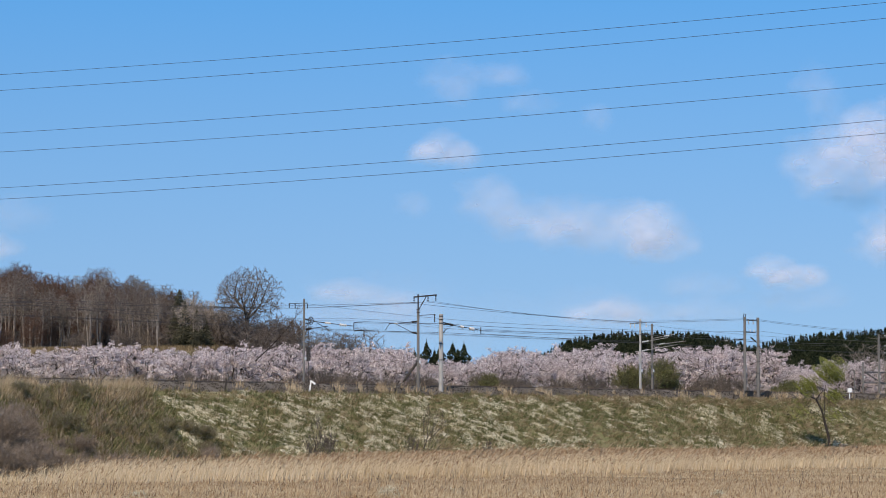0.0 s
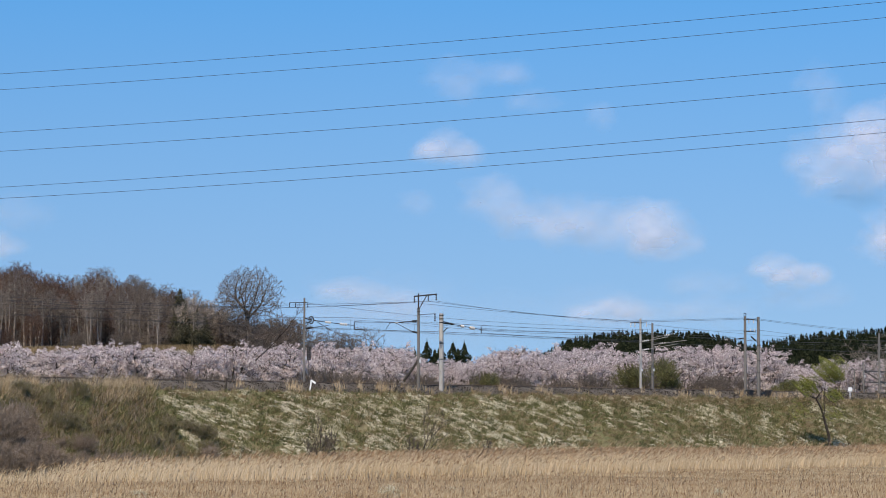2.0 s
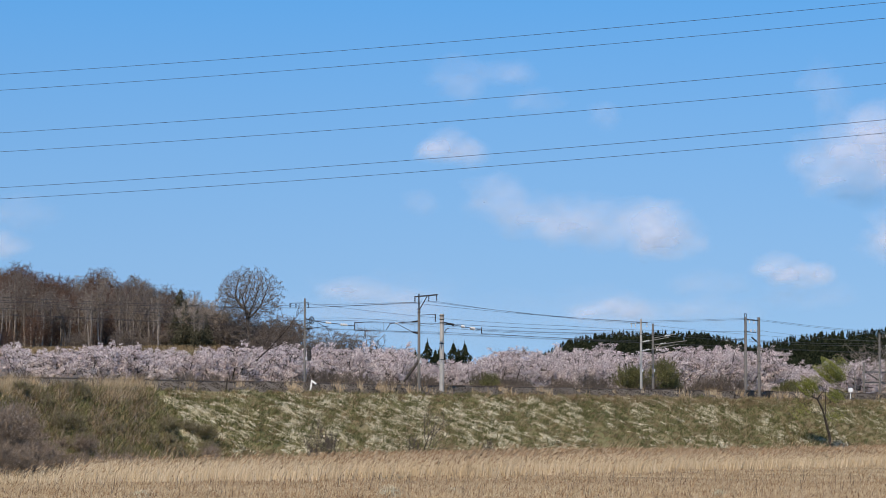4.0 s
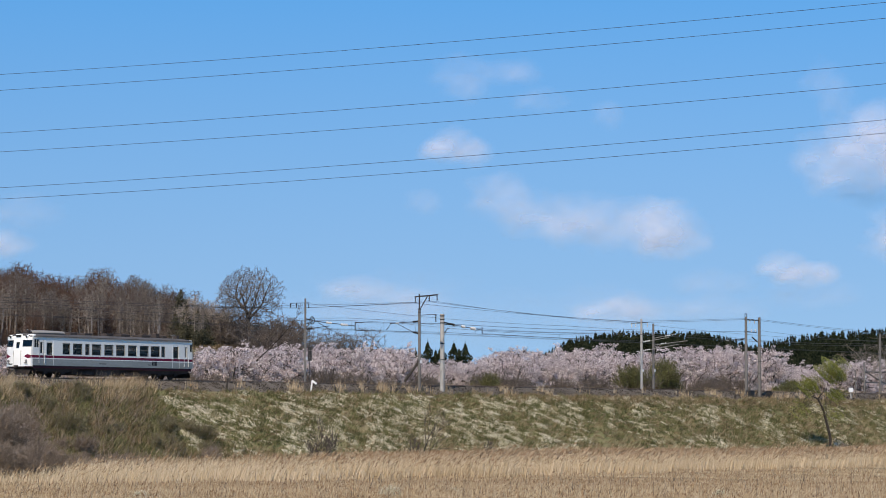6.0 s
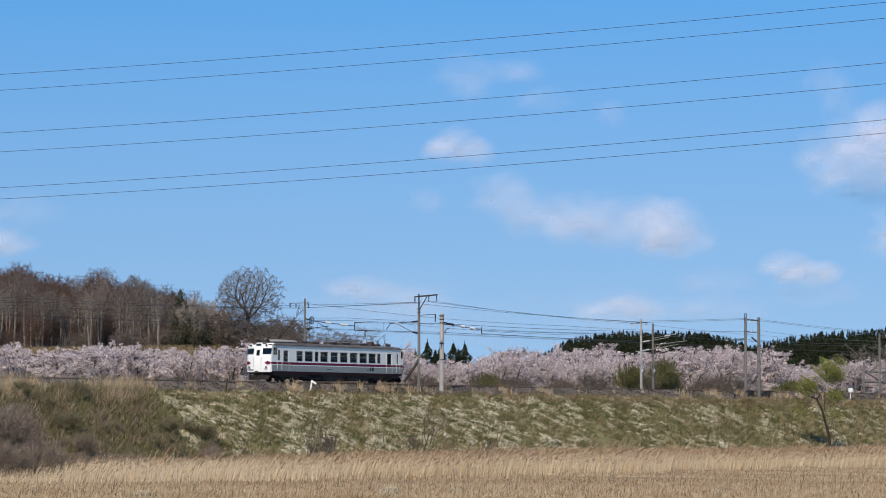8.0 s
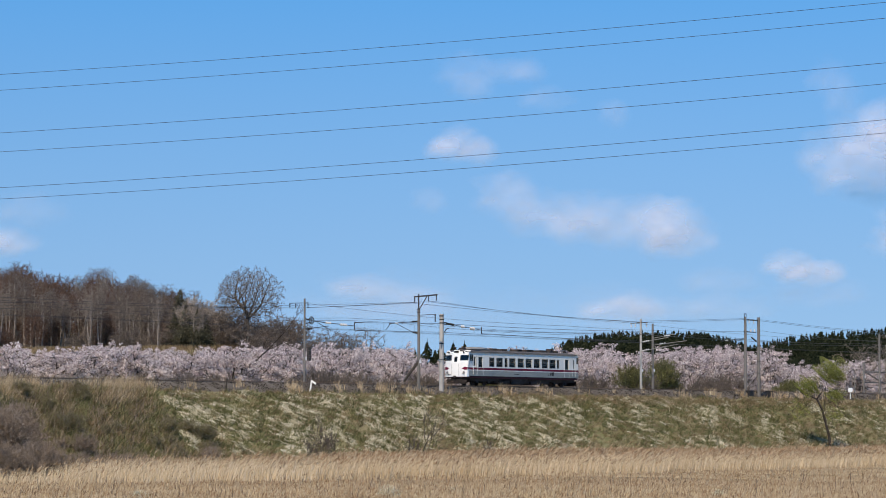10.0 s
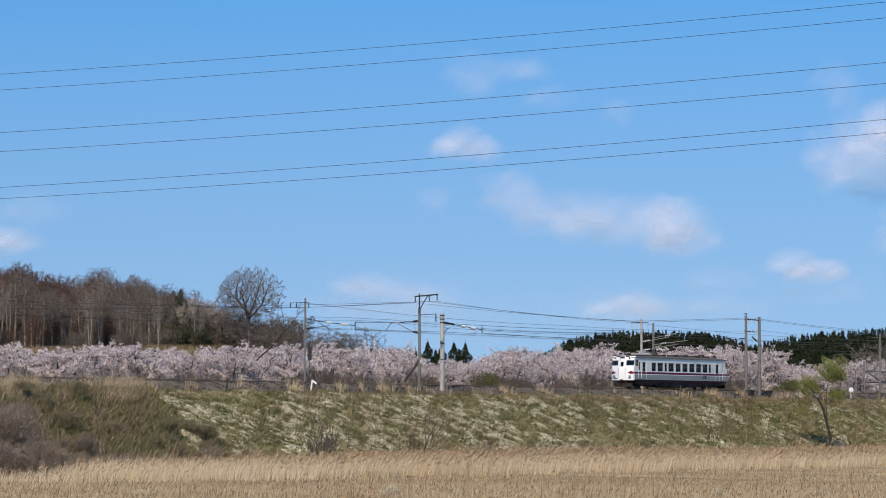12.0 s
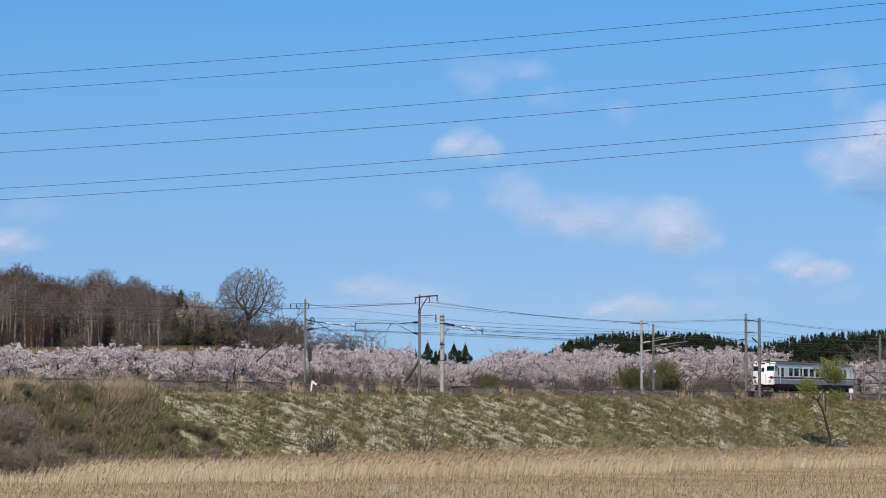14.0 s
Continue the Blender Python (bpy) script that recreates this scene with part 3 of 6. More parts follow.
def build_leaning_tree():
    """A dark trunk that has sunk sideways, with bare upright branches."""
    rng = np.random.default_rng(41)
    x, y = xy(s_on(437, -17), -17)
    k = y / 4975
    z0 = EYE_Z + (751.4 - 662) * k
    root = thing("leaning_tree", Matrix.Translation((x, y, z0)), "leaning dark-trunked bare tree beyond the track", "tree")

    def at(px, py, dy=0.0):
        return np.array([(px - 437) * k, dy, (662 - py) * k])
    out = []
    for pts, r0, r1 in (([at(424, 690), at(437, 657), at(447, 646), at(456, 637)], .22, .13), ([at(456, 637), at(468, 626), at(480, 615), at(492, 602)], .07, .045), ([at(492, 602), at(505, 588), at(522, 566)], .045, .02), ([at(478, 618), at(497, 610), at(520, 600)], .045, .02), ([at(464, 633), at(468, 612), at(478, 592)], .04, .02)):
        for i, (a, b) in enumerate(zip(pts, pts[1:])):
            m = len(pts) - 1
            out.append((*a, *b, r0 + (r1 - r0) * i / m, r0 + (r1 - r0) * (i + 1) / m, 0))
            if r0 < .2:
                for j in range(2):
                    d = np.array([.5 + rng.normal() * .3, rng.normal() * .4, .8])
                    grow(rng, out, b, d / np.linalg.norm(d), .9, .025, 1, 3, .5, .05, (2, 4))
    S = np.array(out)
    S[:, 6:8] = np.maximum(S[:, 6:8], .012)
    V, F = tubes(S[S[:, 8] == 0][:, :8], 8)
    mesh_part("trunk", mesh_of("trunk", V, F, [M["darkbark"]], True), root)
    V, F = tubes(S[S[:, 8] > 0][:, :8], 3)
    mesh_part("crown", mesh_of("crown", V, F, [M["twig"]]), root)


def build_cherries():
    kinds = [cherry_tree(50 + i) for i in range(6)]
    # crown line of the row, along the width of the view
    tops = [(-60, 622), (0, 622), (60, 616), (130, 618), (220, 614), (300, 628), (345, 632), (380, 618), (440, 622), (480, 628), (530, 600), (600, 612), (680, 606), (735, 624), (760, 634), (830, 636), (880, 620), (920, 616), (960, 630), (1010, 614), (1060, 606), (1110, 618), (1200, 618), (1260, 612), (1310, 612), (1350, 622), (1400, 640), (1440, 645), (1500, 634), (1540, 640), (1620, 640)]
    for q0, step, dz in ((-17, 4.2, 0), (-23, 4.4, 4), (-30, 4.6, 8), (-37, 4.2, 0)):
        s = -95.0
        while s < 150:
            s += step * rngp.uniform(.75, 1.25)
            q = q0 + rngp.uniform(-2.5, 2.5)
            x, y = xy(s, q)
            px = 784 + 4975 * x / y
            if not -90 < px < (1640 if q0 > -35 else 520):
                continue
            z = zat(x, y)
            top = np.interp(px, [t[0] for t in tops], [t[1] for t in tops])
            want = (751 - top + (8 if px < 500 else 0) + rngp.uniform(-20, 3)) / 4975 * y + EYE_Z - z
            plant(kinds[int(rngp.integers(6))], x, y, z - .1, rngp.uniform(0, 6.28), max(want, 2.5) * 1.06 / 6.5, group="cherry trees along the line")
    for o in kinds:
        hide_source(o)


def conifer_arrays(rng, h, w, n=60, size=.05):
    """Ragged needle sprays that fill a narrow cone about the stem."""
    f = rng.uniform(0, 1, n) ** 1.25
    a = rng.uniform(0, math.tau, n)
    r = w * .5 * (1 - f) ** .85 * np.sqrt(rng.uniform(.15, 1.1, n)) * (1 + .25 * np.sin(f * 40 + a))
    C = np.stack([r * np.cos(a), r * np.sin(a), h * (.05 + .9 * f)], 1)
    V, F = flakes(C, h * size * (1.15 - .75 * f), rng, aspect=.75)
    sp = np.array([[-.012 * h, 0, .8 * h], [.012 * h, 0, .8 * h], [.002 * h, 0, h], [-.002 * h, 0, h]])
    return merged((V, F), (sp, np.array([[0, 1, 2, 3]])))


def build_conifers():
    rng = np.random.default_rng(5)
    V, F = conifer_arrays(rng, 15, 9.0, 2400, .03)
    src = thing("conifer_tree", Matrix(), "dark green pointed cedar beyond the cherry trees", "tree")
    bm = bmesh.new()
    rod(bm, (0, 0, 0), (0, 0, 14), .2, .03, 6)
    part("trunk", bm, M["bark"], src)
    mesh_part("crown", mesh_of("crown", V, F, [M["conifer"]]), src)
    for px, top, y, w in ((757, 597, 640, 1.0), (781, 603, 650, 1.0), (803, 599, 660, .8), (823, 600, 640, .9), (658, 604, 700, .8), (668, 608, 700, .7), (690, 613, 700, .7), (726, 615, 690, .6), (735, 612, 690, .6), (771, 612, 640, .8), (812, 610, 650, .8)):
        x = view_x(px, y)
        z = zat(x, y)
        plant(src, x, y, z - .3, px, ((751 - top) / 4975 * y + EYE_Z - z) / 15, group="cedars in the middle distance")
    hide_source(src)
    # the far cedar woods, too many to count
    sets = []
    shapes = [conifer_arrays(rng, 1, (.26, .46, .30, .50, .28)[i], 96, (.06, .085, .065, .085, .06)[i]) for i in range(5)]
    for x0, x1, y0, y1, n, hmin, hmax in ((40, 330, 1500, 1680, 3800, 16, 21), (88, 320, 1040, 1170, 3600, 9, 12.5)):
        for i in range(n):
            x, y = rng.uniform(x0, x1), rng.uniform(y0, y1)
            z = zat(x, y)
            if z < 7.5:
                continue
            v, f = shapes[rng.integers(5)]
            h = rng.uniform(hmin, hmax)
            a = rng.uniform(0, 6.28)
            R = np.array([[math.cos(a), -math.sin(a), 0], [math.sin(a), math.cos(a), 0], [0, 0, 1]])
            sets.append((v @ R.T * h + (x, y, z - .5), f))
    V, F = merged(*sets)
    tagged(new("cedar_wood", mesh_of("cedar_wood", V, F, [M["conifer"]])), "dark green cedar woods on low hills far off", "woods", kind="stuff")


build_woods()
build_cherries()
build_leaning_tree()
build_conifers()


# ---- the railcar ----
def glass(name, tint, gloss=1.0):
    m = bpy.data.materials.new(name)
    m.use_nodes = True
    N, L = m.node_tree.nodes, m.node_tree.links
    N.remove(N["Principled BSDF"])
    tr, gl, mx = N.new("ShaderNodeBsdfTransparent"), N.new("ShaderNodeBsdfGlossy"), N.new("ShaderNodeMixShader")
    tr.inputs["Color"].default_value = (*tint, 1)
    gl.inputs["Roughness"].default_value = .06
    mx.inputs[0].default_value = .05 * gloss
    L.new(tr.outputs[0], mx.inputs[1])
    L.new(gl.outputs[0], mx.inputs[2])
    L.new(mx.outputs[0], N["Material Output"].inputs["Surface"])
    return m


M["glass"] = glass("tinted window glass", (.30, .33, .33))
# Sides darker than the cab front: their weaker sun is put into the colour.
M["body"] = surface("off-white railcar paint toned down for side shade", [(.66, .665, .62), (.75, .755, .71), (.80, .805, .755)], .5, 9, .38, stretch=(.35, 1, 1), spec=.5)
M["front"] = surface("white cab paint", [(.78, .775, .735), (.86, .85, .81)], .8, 9, .4, spec=.5)
M["red"] = surface("dark red stripe paint", [(.115, .006, .026), (.165, .012, .038)], .5, 8, .5, spec=.2)
M["greybody"] = surface("darker grey-white lower panel", [(.17, .19, .182), (.24, .262, .25), (.31, .332, .318)], .6, 9, .45, stretch=(.3, 1, 1.5), spec=.4)
M["roofgrey"] = surface("weathered grey roof", [(.045, .042, .04), (.075, .07, .067), (.115, .108, .102)], .5, 5, .8, .2)
M["soot"] = surface("sooty running gear", [(.022, .018, .017), (.05, .04, .036), (.08, .062, .055)], 1.2, 7, .85, .4)
M["maroon"] = surface("dark maroon skirt", [(.030, .006, .010), (.05, .010, .016)], .8, 7, .7)
M["black"] = surface("black rubber", [(.014, .014, .015), (.028, .028, .03)], 2, 9, .6)
M["seat"] = surface("blue-grey seat cloth", [(.05, .06, .08), (.09, .10, .13)], 2, 20, .9)
M["linen"] = surface("white headrest cloth", [(.6, .6, .58), (.72, .72, .7)], 3, 20, .9)
M["paleroof"] = surface("pale grey fibre housing", [(.19, .18, .17), (.28, .27, .25)], .8, 6, .7, .1)

LEN, HALF, SILL, GUT = 20.8, 1.45, .97, 3.40
WINDOWS = [(-16.82, -15.98), (-15.55, -14.48), (-14.05, -13.59), (-13.22, -12.13), (-11.66, -10.59), (-10.18, -9.1), (-8.66, -7.56), (-7.15, -6.07), (-5.72, -4.6), (-4.33, -3.91)]
DOORS = [(-18.87, -17.97), (-2.86, -1.98)]
CREW = [(-19.62, -19.16), (-1.24, -.86)]
CABWIN = [(-20.22, -20.0), (-19.93, -19.72), (-.52, -.22)]


def holes():
    """Openings in a side: x0, x1, z0, z1."""
    out = [(a, b, 1.97, 2.86) for a, b in WINDOWS]
    out += [(a + .1, b - .1, 1.86, 2.9) for a, b in DOORS]
    out += [(a + .08, b - .08, 1.98, 2.92) for a, b in CREW]
    out += [(a, b, 2.5, 3.12) for a, b in CABWIN]
    return out


def side_shell(bm, y):
    """A side wall with real openings and reveals."""
    H = holes()
    xs = sorted({-20.45, -.6, -.35, *[h[0] for h in H], *[h[1] for h in H]})
    zs = sorted({SILL, GUT, *[h[2] for h in H], *[h[3] for h in H]})
    xs = [x for x in xs if x <= -.14]
    sgn = 1 if y > 0 else -1
    for x0, x1 in zip(xs, xs[1:]):
        for z0, z1 in zip(zs, zs[1:]):
            cx, cz = (x0 + x1) / 2, (z0 + z1) / 2
            if any(h[0] < cx < h[1] and h[2] < cz < h[3] for h in H):
                continue
            bm.faces.new([bm.verts.new(p) for p in ((x0, y, z0), (x1, y, z0), (x1, y, z1), (x0, y, z1))])
    for x0, x1, z0, z1 in H:
        yi = y - sgn * .06
        for a, b in (((x0, z0), (x1, z0)), ((x1, z0), (x1, z1)), ((x1, z1), (x0, z1)), ((x0, z1), (x0, z0))):
            bm.faces.new([bm.verts.new(p) for p in ((a[0], y, a[1]), (b[0], y, b[1]), (b[0], yi, b[1]), (a[0], yi, a[1]))])


PLAN = [(-1.45, .36), (-1.40, .19), (-1.15, .06), (-.56, .008), (-.42, 0), (.42, 0), (.56, .008), (1.15, .06), (1.40, .19), (1.45, .36)]
WS_LOW, WS_TOP = 2.54, 3.06


def end_point(i, z, near):
    y, inset = PLAN[i]
    lean = .16 * max(0, z - 2.1) + (.55 * (z - 3.3) if z > 3.3 else 0)
    x = inset + lean
    return (-LEN + x, y, z) if near else (-x * .5, y, z)


def front_shell(bm, near):
    zs = [.88 if near else SILL, SILL, 1.62, 2.3, WS_LOW, WS_TOP, 3.3, 3.55]
    for i in range(len(PLAN) - 1):
        for z0, z1 in zip(zs, zs[1:]):
            if z0 == z1:
                continue
            if z0 == WS_LOW and i in (1, 2, 6, 7):
                continue
            if 2.29 < z0 < WS_TOP and i == 4 and near:
                continue
            bm.faces.new([bm.verts.new(end_point(i + a, z, near)) for a, z in ((0, z0), (1, z0), (1, z1), (0, z1))])
    if near:
        # the door leaf round its window
        for y0, y1, z0, z1 in ((-.42, -.19, 2.3, WS_TOP), (.19, .42, 2.3, WS_TOP), (-.19, .19, 2.3, 2.40), (-.19, .19, 2.92, WS_TOP)):
            def at(y, z):
                return (-LEN + .16 * max(0, z - 2.1), y, z)
            bm.faces.new([bm.verts.new(at(*p)) for p in ((y0, z0), (y1, z0), (y1, z1), (y0, z1))])


def pane(name, quad, parent, mat="glass", label=""):
    bm = bmesh.new()
    bm.faces.new([bm.verts.new(p) for p in quad])
    r = bmesh.ops.solidify(bm, geom=bm.faces[:], thickness=.006)
    return part(name, bm, M[mat], parent, label)


def ring_bars(bm, x0, x1, z0, z1, y, w, d):
    for a in ((x0 - w, x1 + w, z0 - w, z0), (x0 - w, x1 + w, z1, z1 + w), (x0 - w, x0, z0, z1), (x1, x1 + w, z0, z1)):
        box(bm, a[0], a[1], y - d, y + d, a[2], a[3])


def build_train():
    tr = thing("railcar", Matrix(), "white single diesel railcar with dark red waist stripe and grey roof", "train")
    bm = bmesh.new()
    side_shell(bm, -HALF)
    side_shell(bm, HALF)
    front_shell(bm, False)
    bmesh.ops.remove_doubles(bm, verts=bm.verts[:], dist=.002)
    part("body", bm, M["body"], tr, "off-white painted steel sides, toned down for weaker sun")
    bm = bmesh.new()
    front_shell(bm, True)
    bmesh.ops.remove_doubles(bm, verts=bm.verts[:], dist=.002)
    part("cab_front", bm, M["front"], tr, "bright white cab front with a raked upper half")
    # roof: an arch with a gutter
    bm = bmesh.new()
    arch = [(-1.49, 3.36), (-1.49, 3.43), (-1.30, 3.53), (-.95, 3.61), (-.5, 3.66), (0, 3.68), (.5, 3.66), (.95, 3.61), (1.30, 3.53), (1.49, 3.43), (1.49, 3.36)]
    rows = []
    for x, k, dz in ((-LEN + .30, .88, -.09), (-LEN + .55, .97, -.03), (-LEN + 1.0, 1, 0), (-12, 1, 0), (-6, 1, 0), (-.8, 1, 0), (-.35, .97, -.03), (-.1, .9, -.08)):
        rows.append([bm.verts.new((x, y * k, z + (dz if z > 3.45 else 0))) for y, z in arch])
    for a, b in zip(rows, rows[1:]):
        for i in range(len(arch) - 1):
            bm.faces.new((a[i], b[i], b[i + 1], a[i + 1]))
    for r in (rows[0], rows[-1]):
        bm.faces.new(r)
    part("roof", bm, M["roofgrey"], tr, "sooty grey arched roof")
    for y in (-HALF - .045, HALF + .045):
        bm = bmesh.new()
        box(bm, -LEN + .45, -.35, y - .012, y + .012, 3.33, 3.38)
        part("gutter", bm, M["paleroof"], tr)
    # stripes, proud of the paint
    for y in (-HALF - .004, HALF + .004):
        bm = bmesh.new()
        for x0, x1 in ((-20.45, -.18),):
            bm.faces.new([bm.verts.new(p) for p in ((x0, y, 1.60), (x1, y, 1.60), (x1, y, 1.82), (x0, y, 1.82))])
        part("stripe", bm, M["red"], tr, "dark red waist stripe")
        # the side below the stripe is a separate, greyer face
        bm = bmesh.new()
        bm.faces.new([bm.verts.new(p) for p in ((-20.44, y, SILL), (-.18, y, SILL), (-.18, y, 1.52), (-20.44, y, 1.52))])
        part("lower_panel", bm, M["greybody"], tr, "darker grey-white lower side panel")
    for sg in (-1, 1):
        # arrow-headed ends of the stripe round the cab corners
        bm = bmesh.new()
        pl = [(sg * 1.454, .357), (sg * 1.385, .165), (sg * 1.152, .054), (sg * .80, .02)]
        hs = [(1.60, 1.82), (1.60, 1.82), (1.55, 1.90), (1.71, 1.73)]
        lo = [bm.verts.new((-LEN + i - .005, y, h[0])) for (y, i), h in zip(pl, hs)]
        hi = [bm.verts.new((-LEN + i - .005, y, h[1])) for (y, i), h in zip(pl, hs)]
        for i in range(3):
            bm.faces.new((lo[i], lo[i + 1], hi[i + 1], hi[i]))
        part("stripe", bm, M["red"], tr, "dark red arrow-headed stripe end")
    # windows
    for y in (-HALF, HALF):
        sg = 1 if y > 0 else -1
        for a, b in WINDOWS:
            bm = bmesh.new()
            ring_bars(bm, a, b, 1.97, 2.86, y - sg * .03, .03, .036)
            fr = part("window", bm, M["paleroof"], tr, "framed passenger window")
            yi = y - sg * .045
            pane("pane", ((a, yi, 1.97), (b, yi, 1.97), (b, yi, 2.86), (a, yi, 2.86)), fr)
            if b - a > .7:
                bm = bmesh.new()
                box(bm, a, b, yi - .012, yi + .012, 2.47, 2.50)
                part("glazing_bar", bm, M["paleroof"], fr)
        for a, b in DOORS:
            bm = bmesh.new()
            z0 = 1.0
            for c in ((a - .03, a, z0, 3.1), (b, b + .03, z0, 3.1), (a, b, 3.07, 3.1)):
                box(bm, c[0], c[1], y - .012, y + .012, c[2], c[3])
            dr = part("door", bm, M["front"], tr, "sliding passenger door with bright frame")
            yi = y - sg * .05
            pane("pane", ((a + .1, yi, 1.86), (b - .1, yi, 1.86), (b - .1, yi, 2.9), (a + .1, yi, 2.9)), dr)
        for a, b in CREW:
            bm = bmesh.new()
            for c in ((a - .02, a), (b, b + .02)):
                box(bm, c[0], c[1], y - .008, y + .008, 1.0, 3.1)
            dr = part("crew_door", bm, M["paleroof"], tr, "narrow crew door")
            yi = y - sg * .05
            pane("pane", ((a + .08, yi, 1.98), (b - .08, yi, 1.98), (b - .08, yi, 2.92), (a + .08, yi, 2.92)), dr)
            for x in (a - .1, b + .1):
                bm = bmesh.new()
                rod(bm, (x, y + sg * .05, 1.15), (x, y + sg * .05, 2.0), .018, n=6)
                for z in (1.16, 1.99):
                    rod(bm, (x, y - sg * .01, z), (x, y + sg * .05, z), .014, n=6)
                part("handrail", bm, M["front"], dr, "white handrail")
        for a, b in CABWIN:
            yi = y - sg * .045
            bm = bmesh.new()
            ring_bars(bm, a, b, 2.5, 3.12, y - sg * .02, .018, .024)
            fr = part("cab_window", bm, M["black"], tr)
            pane("pane", ((a, yi, 2.5), (b, yi, 2.5), (b, yi, 3.12), (a, yi, 3.12)), fr)
        # plain shapes where an operator's emblem is painted
        bm = bmesh.new()
        yy = y + sg * .006
        for x0, x1, z0, z1 in ((-5.58, -5.36, 1.17, 1.54), (-5.27, -4.93, 1.17, 1.54)):
            bm.faces.new([bm.verts.new(p) for p in ((x0, yy, z0), (x1, yy, z0), (x1, yy, z1), (x0, yy, z1))])
        part("emblem", bm, M["black"], tr, "black plain emblem shapes")
        for x0, x1 in ((-6.05, -5.75), (-12.3, -11.4)):
            bm = bmesh.new()
            bm.faces.new([bm.verts.new(p) for p in ((x0, yy, 1.19), (x1, yy, 1.19), (x1, yy, 1.25), (x0, yy, 1.25))])
            part("lettering_bar", bm, M["black"], tr)
        # maroon sole bar under the body
        bm = bmesh.new()
        box(bm, -LEN + .5, -.3, y - sg * .06 - .03, y - sg * .06 + .03, .74, .97)
        part("sole_bar", bm, M["maroon"], tr, "dark maroon sole bar")
    # cab glass, both ends
    for near in (True, False):
        for ii in ((1, 2), (6, 7)):
            bm = bmesh.new()
            for i in ii:
                bm.faces.new([bm.verts.new(end_point(i + a, z, near)) for a, z in ((0, WS_LOW), (1, WS_LOW), (1, WS_TOP), (0, WS_TOP))])
            bmesh.ops.remove_doubles(bm, verts=bm.verts[:], dist=.002)
            ws = part("windscreen", bm, M["glass"], tr, "wrap-round cab windscreen")
            bm = bmesh.new()
            for i in ii:
                for z in (WS_LOW, WS_TOP):
                    rod(bm, end_point(i, z, near), end_point(i + 1, z, near), .02, n=6)
            for i in (ii[0], ii[1] + 1):
                rod(bm, end_point(i, WS_LOW, near), end_point(i, WS_TOP, near), .02, n=6)
            part("seal", bm, M["black"], ws)
    x = -LEN + .12
    pane("gangway_window", ((x, -.19, 2.40), (x, .19, 2.40), (x + .08, .19, 2.92), (x + .08, -.19, 2.92)), tr)
    bm = bmesh.new()
    for y in (-.44, .44):
        box(bm, -LEN - .02, -LEN + .03, y - .015, y + .015, 1.0, 2.2)
    part("gangway_frame", bm, M["paleroof"], tr)
    # roof lamp box, lamps, horns
    bm = bmesh.new()
    box(bm, -LEN + .18, -LEN + .75, -.36, .36, 3.28, 3.60)
    part("headlamp_box", bm, M["front"], tr, bevel=.04)
    bm = bmesh.new()
    box(bm, -LEN + .15, -LEN + .20, -.29, .29, 3.33, 3.52)
    part("destination_box", bm, M["black"], tr, "dark glazed destination box")
    for y in (-.92, .92):
        bm = bmesh.new()
        revolve(bm, (-LEN + .42, y, 3.36), (-LEN + .16, y, 3.36), [(0, .15), (.8, .15), (1, .13)], 14)
        hl = part("headlamp", bm, M["front"], tr, "round lamp housing above the windscreen")
        bm = bmesh.new()
        revolve(bm, (-LEN + .17, y, 3.36), (-LEN + .145, y, 3.36), [(0, .115), (1, .10)], 12)
        part("lens", bm, M["black"], hl)
    bm = bmesh.new()
    box(bm, -LEN + .04, -LEN + .5, -1.28, 1.28, .79, .88)
    part("front_beam", bm, M["maroon"], tr, "dark maroon beam under the cab", bevel=.03)
    for y in (-1.02, 1.02):
        bm = bmesh.new()
        revolve(bm, (-LEN + .08, y, 1.33), (-LEN - .03, y, 1.33), [(0, .12), (.8, .12), (1, .09)], 12)
        part("tail_lamp", bm, M["paleroof"], tr)
        bm = bmesh.new()
        rod(bm, (-LEN - .04, y - .18, 1.16), (-LEN - .04, y + .18, 1.16), .03, n=6)
        part("grab_rail", bm, M["soot"], tr)
        bm = bmesh.new()
        rod(bm, (-LEN + .9, y * .55, 3.62), (-LEN + .9, y * .55, 3.82), .03, n=6)
        revolve(bm, (-LEN + .95, y * .55, 3.86), (-LEN + .55, y * .55, 3.86), [(0, .04), (.6, .06), (1, .11)], 10)
        part("horn", bm, M["soot"], tr)
    bm = bmesh.new()
    box(bm, -LEN - .02, -LEN + .02, .55, .95, 1.04, 1.12)
    part("number_bar", bm, M["black"], tr)
    # roof gear
    bm = bmesh.new()
    box(bm, -LEN + .95, -LEN + 1.5, -.3, .3, 3.6, 3.86)
    part("horn_cover", bm, M["soot"], tr, bevel=.06)
    bm = bmesh.new()
    revolve(bm, (-LEN + 1.2, 0, 3.84), (-LEN + 1.2, 0, 4.02), [(0, .07), (.4, .13), (1, .06)], 10)
    part("aerial", bm, M["paleroof"], tr)
    bm = bmesh.new()
    revolve(bm, (-19.35, 0, 3.74), (-15.4, 0, 3.74), [(0, .05), (.03, .32), (.12, .50), (.3, .56), (.7, .56), (.9, .48), (.98, .30), (1, .05)], 16)
    for v in bm.verts:
        v.co.z = 3.74 + (v.co.z - 3.74) * .42
        v.co.y *= 1.5
    part("air_conditioner", bm, M["paleroof"], tr, "pale grey rounded roof air-conditioning housing")
    bm = bmesh.new()
    box(bm, -19.0, -15.8, -.55, .55, 3.6, 3.72)
    part("cooler_base", bm, M["soot"], tr, bevel=.02)
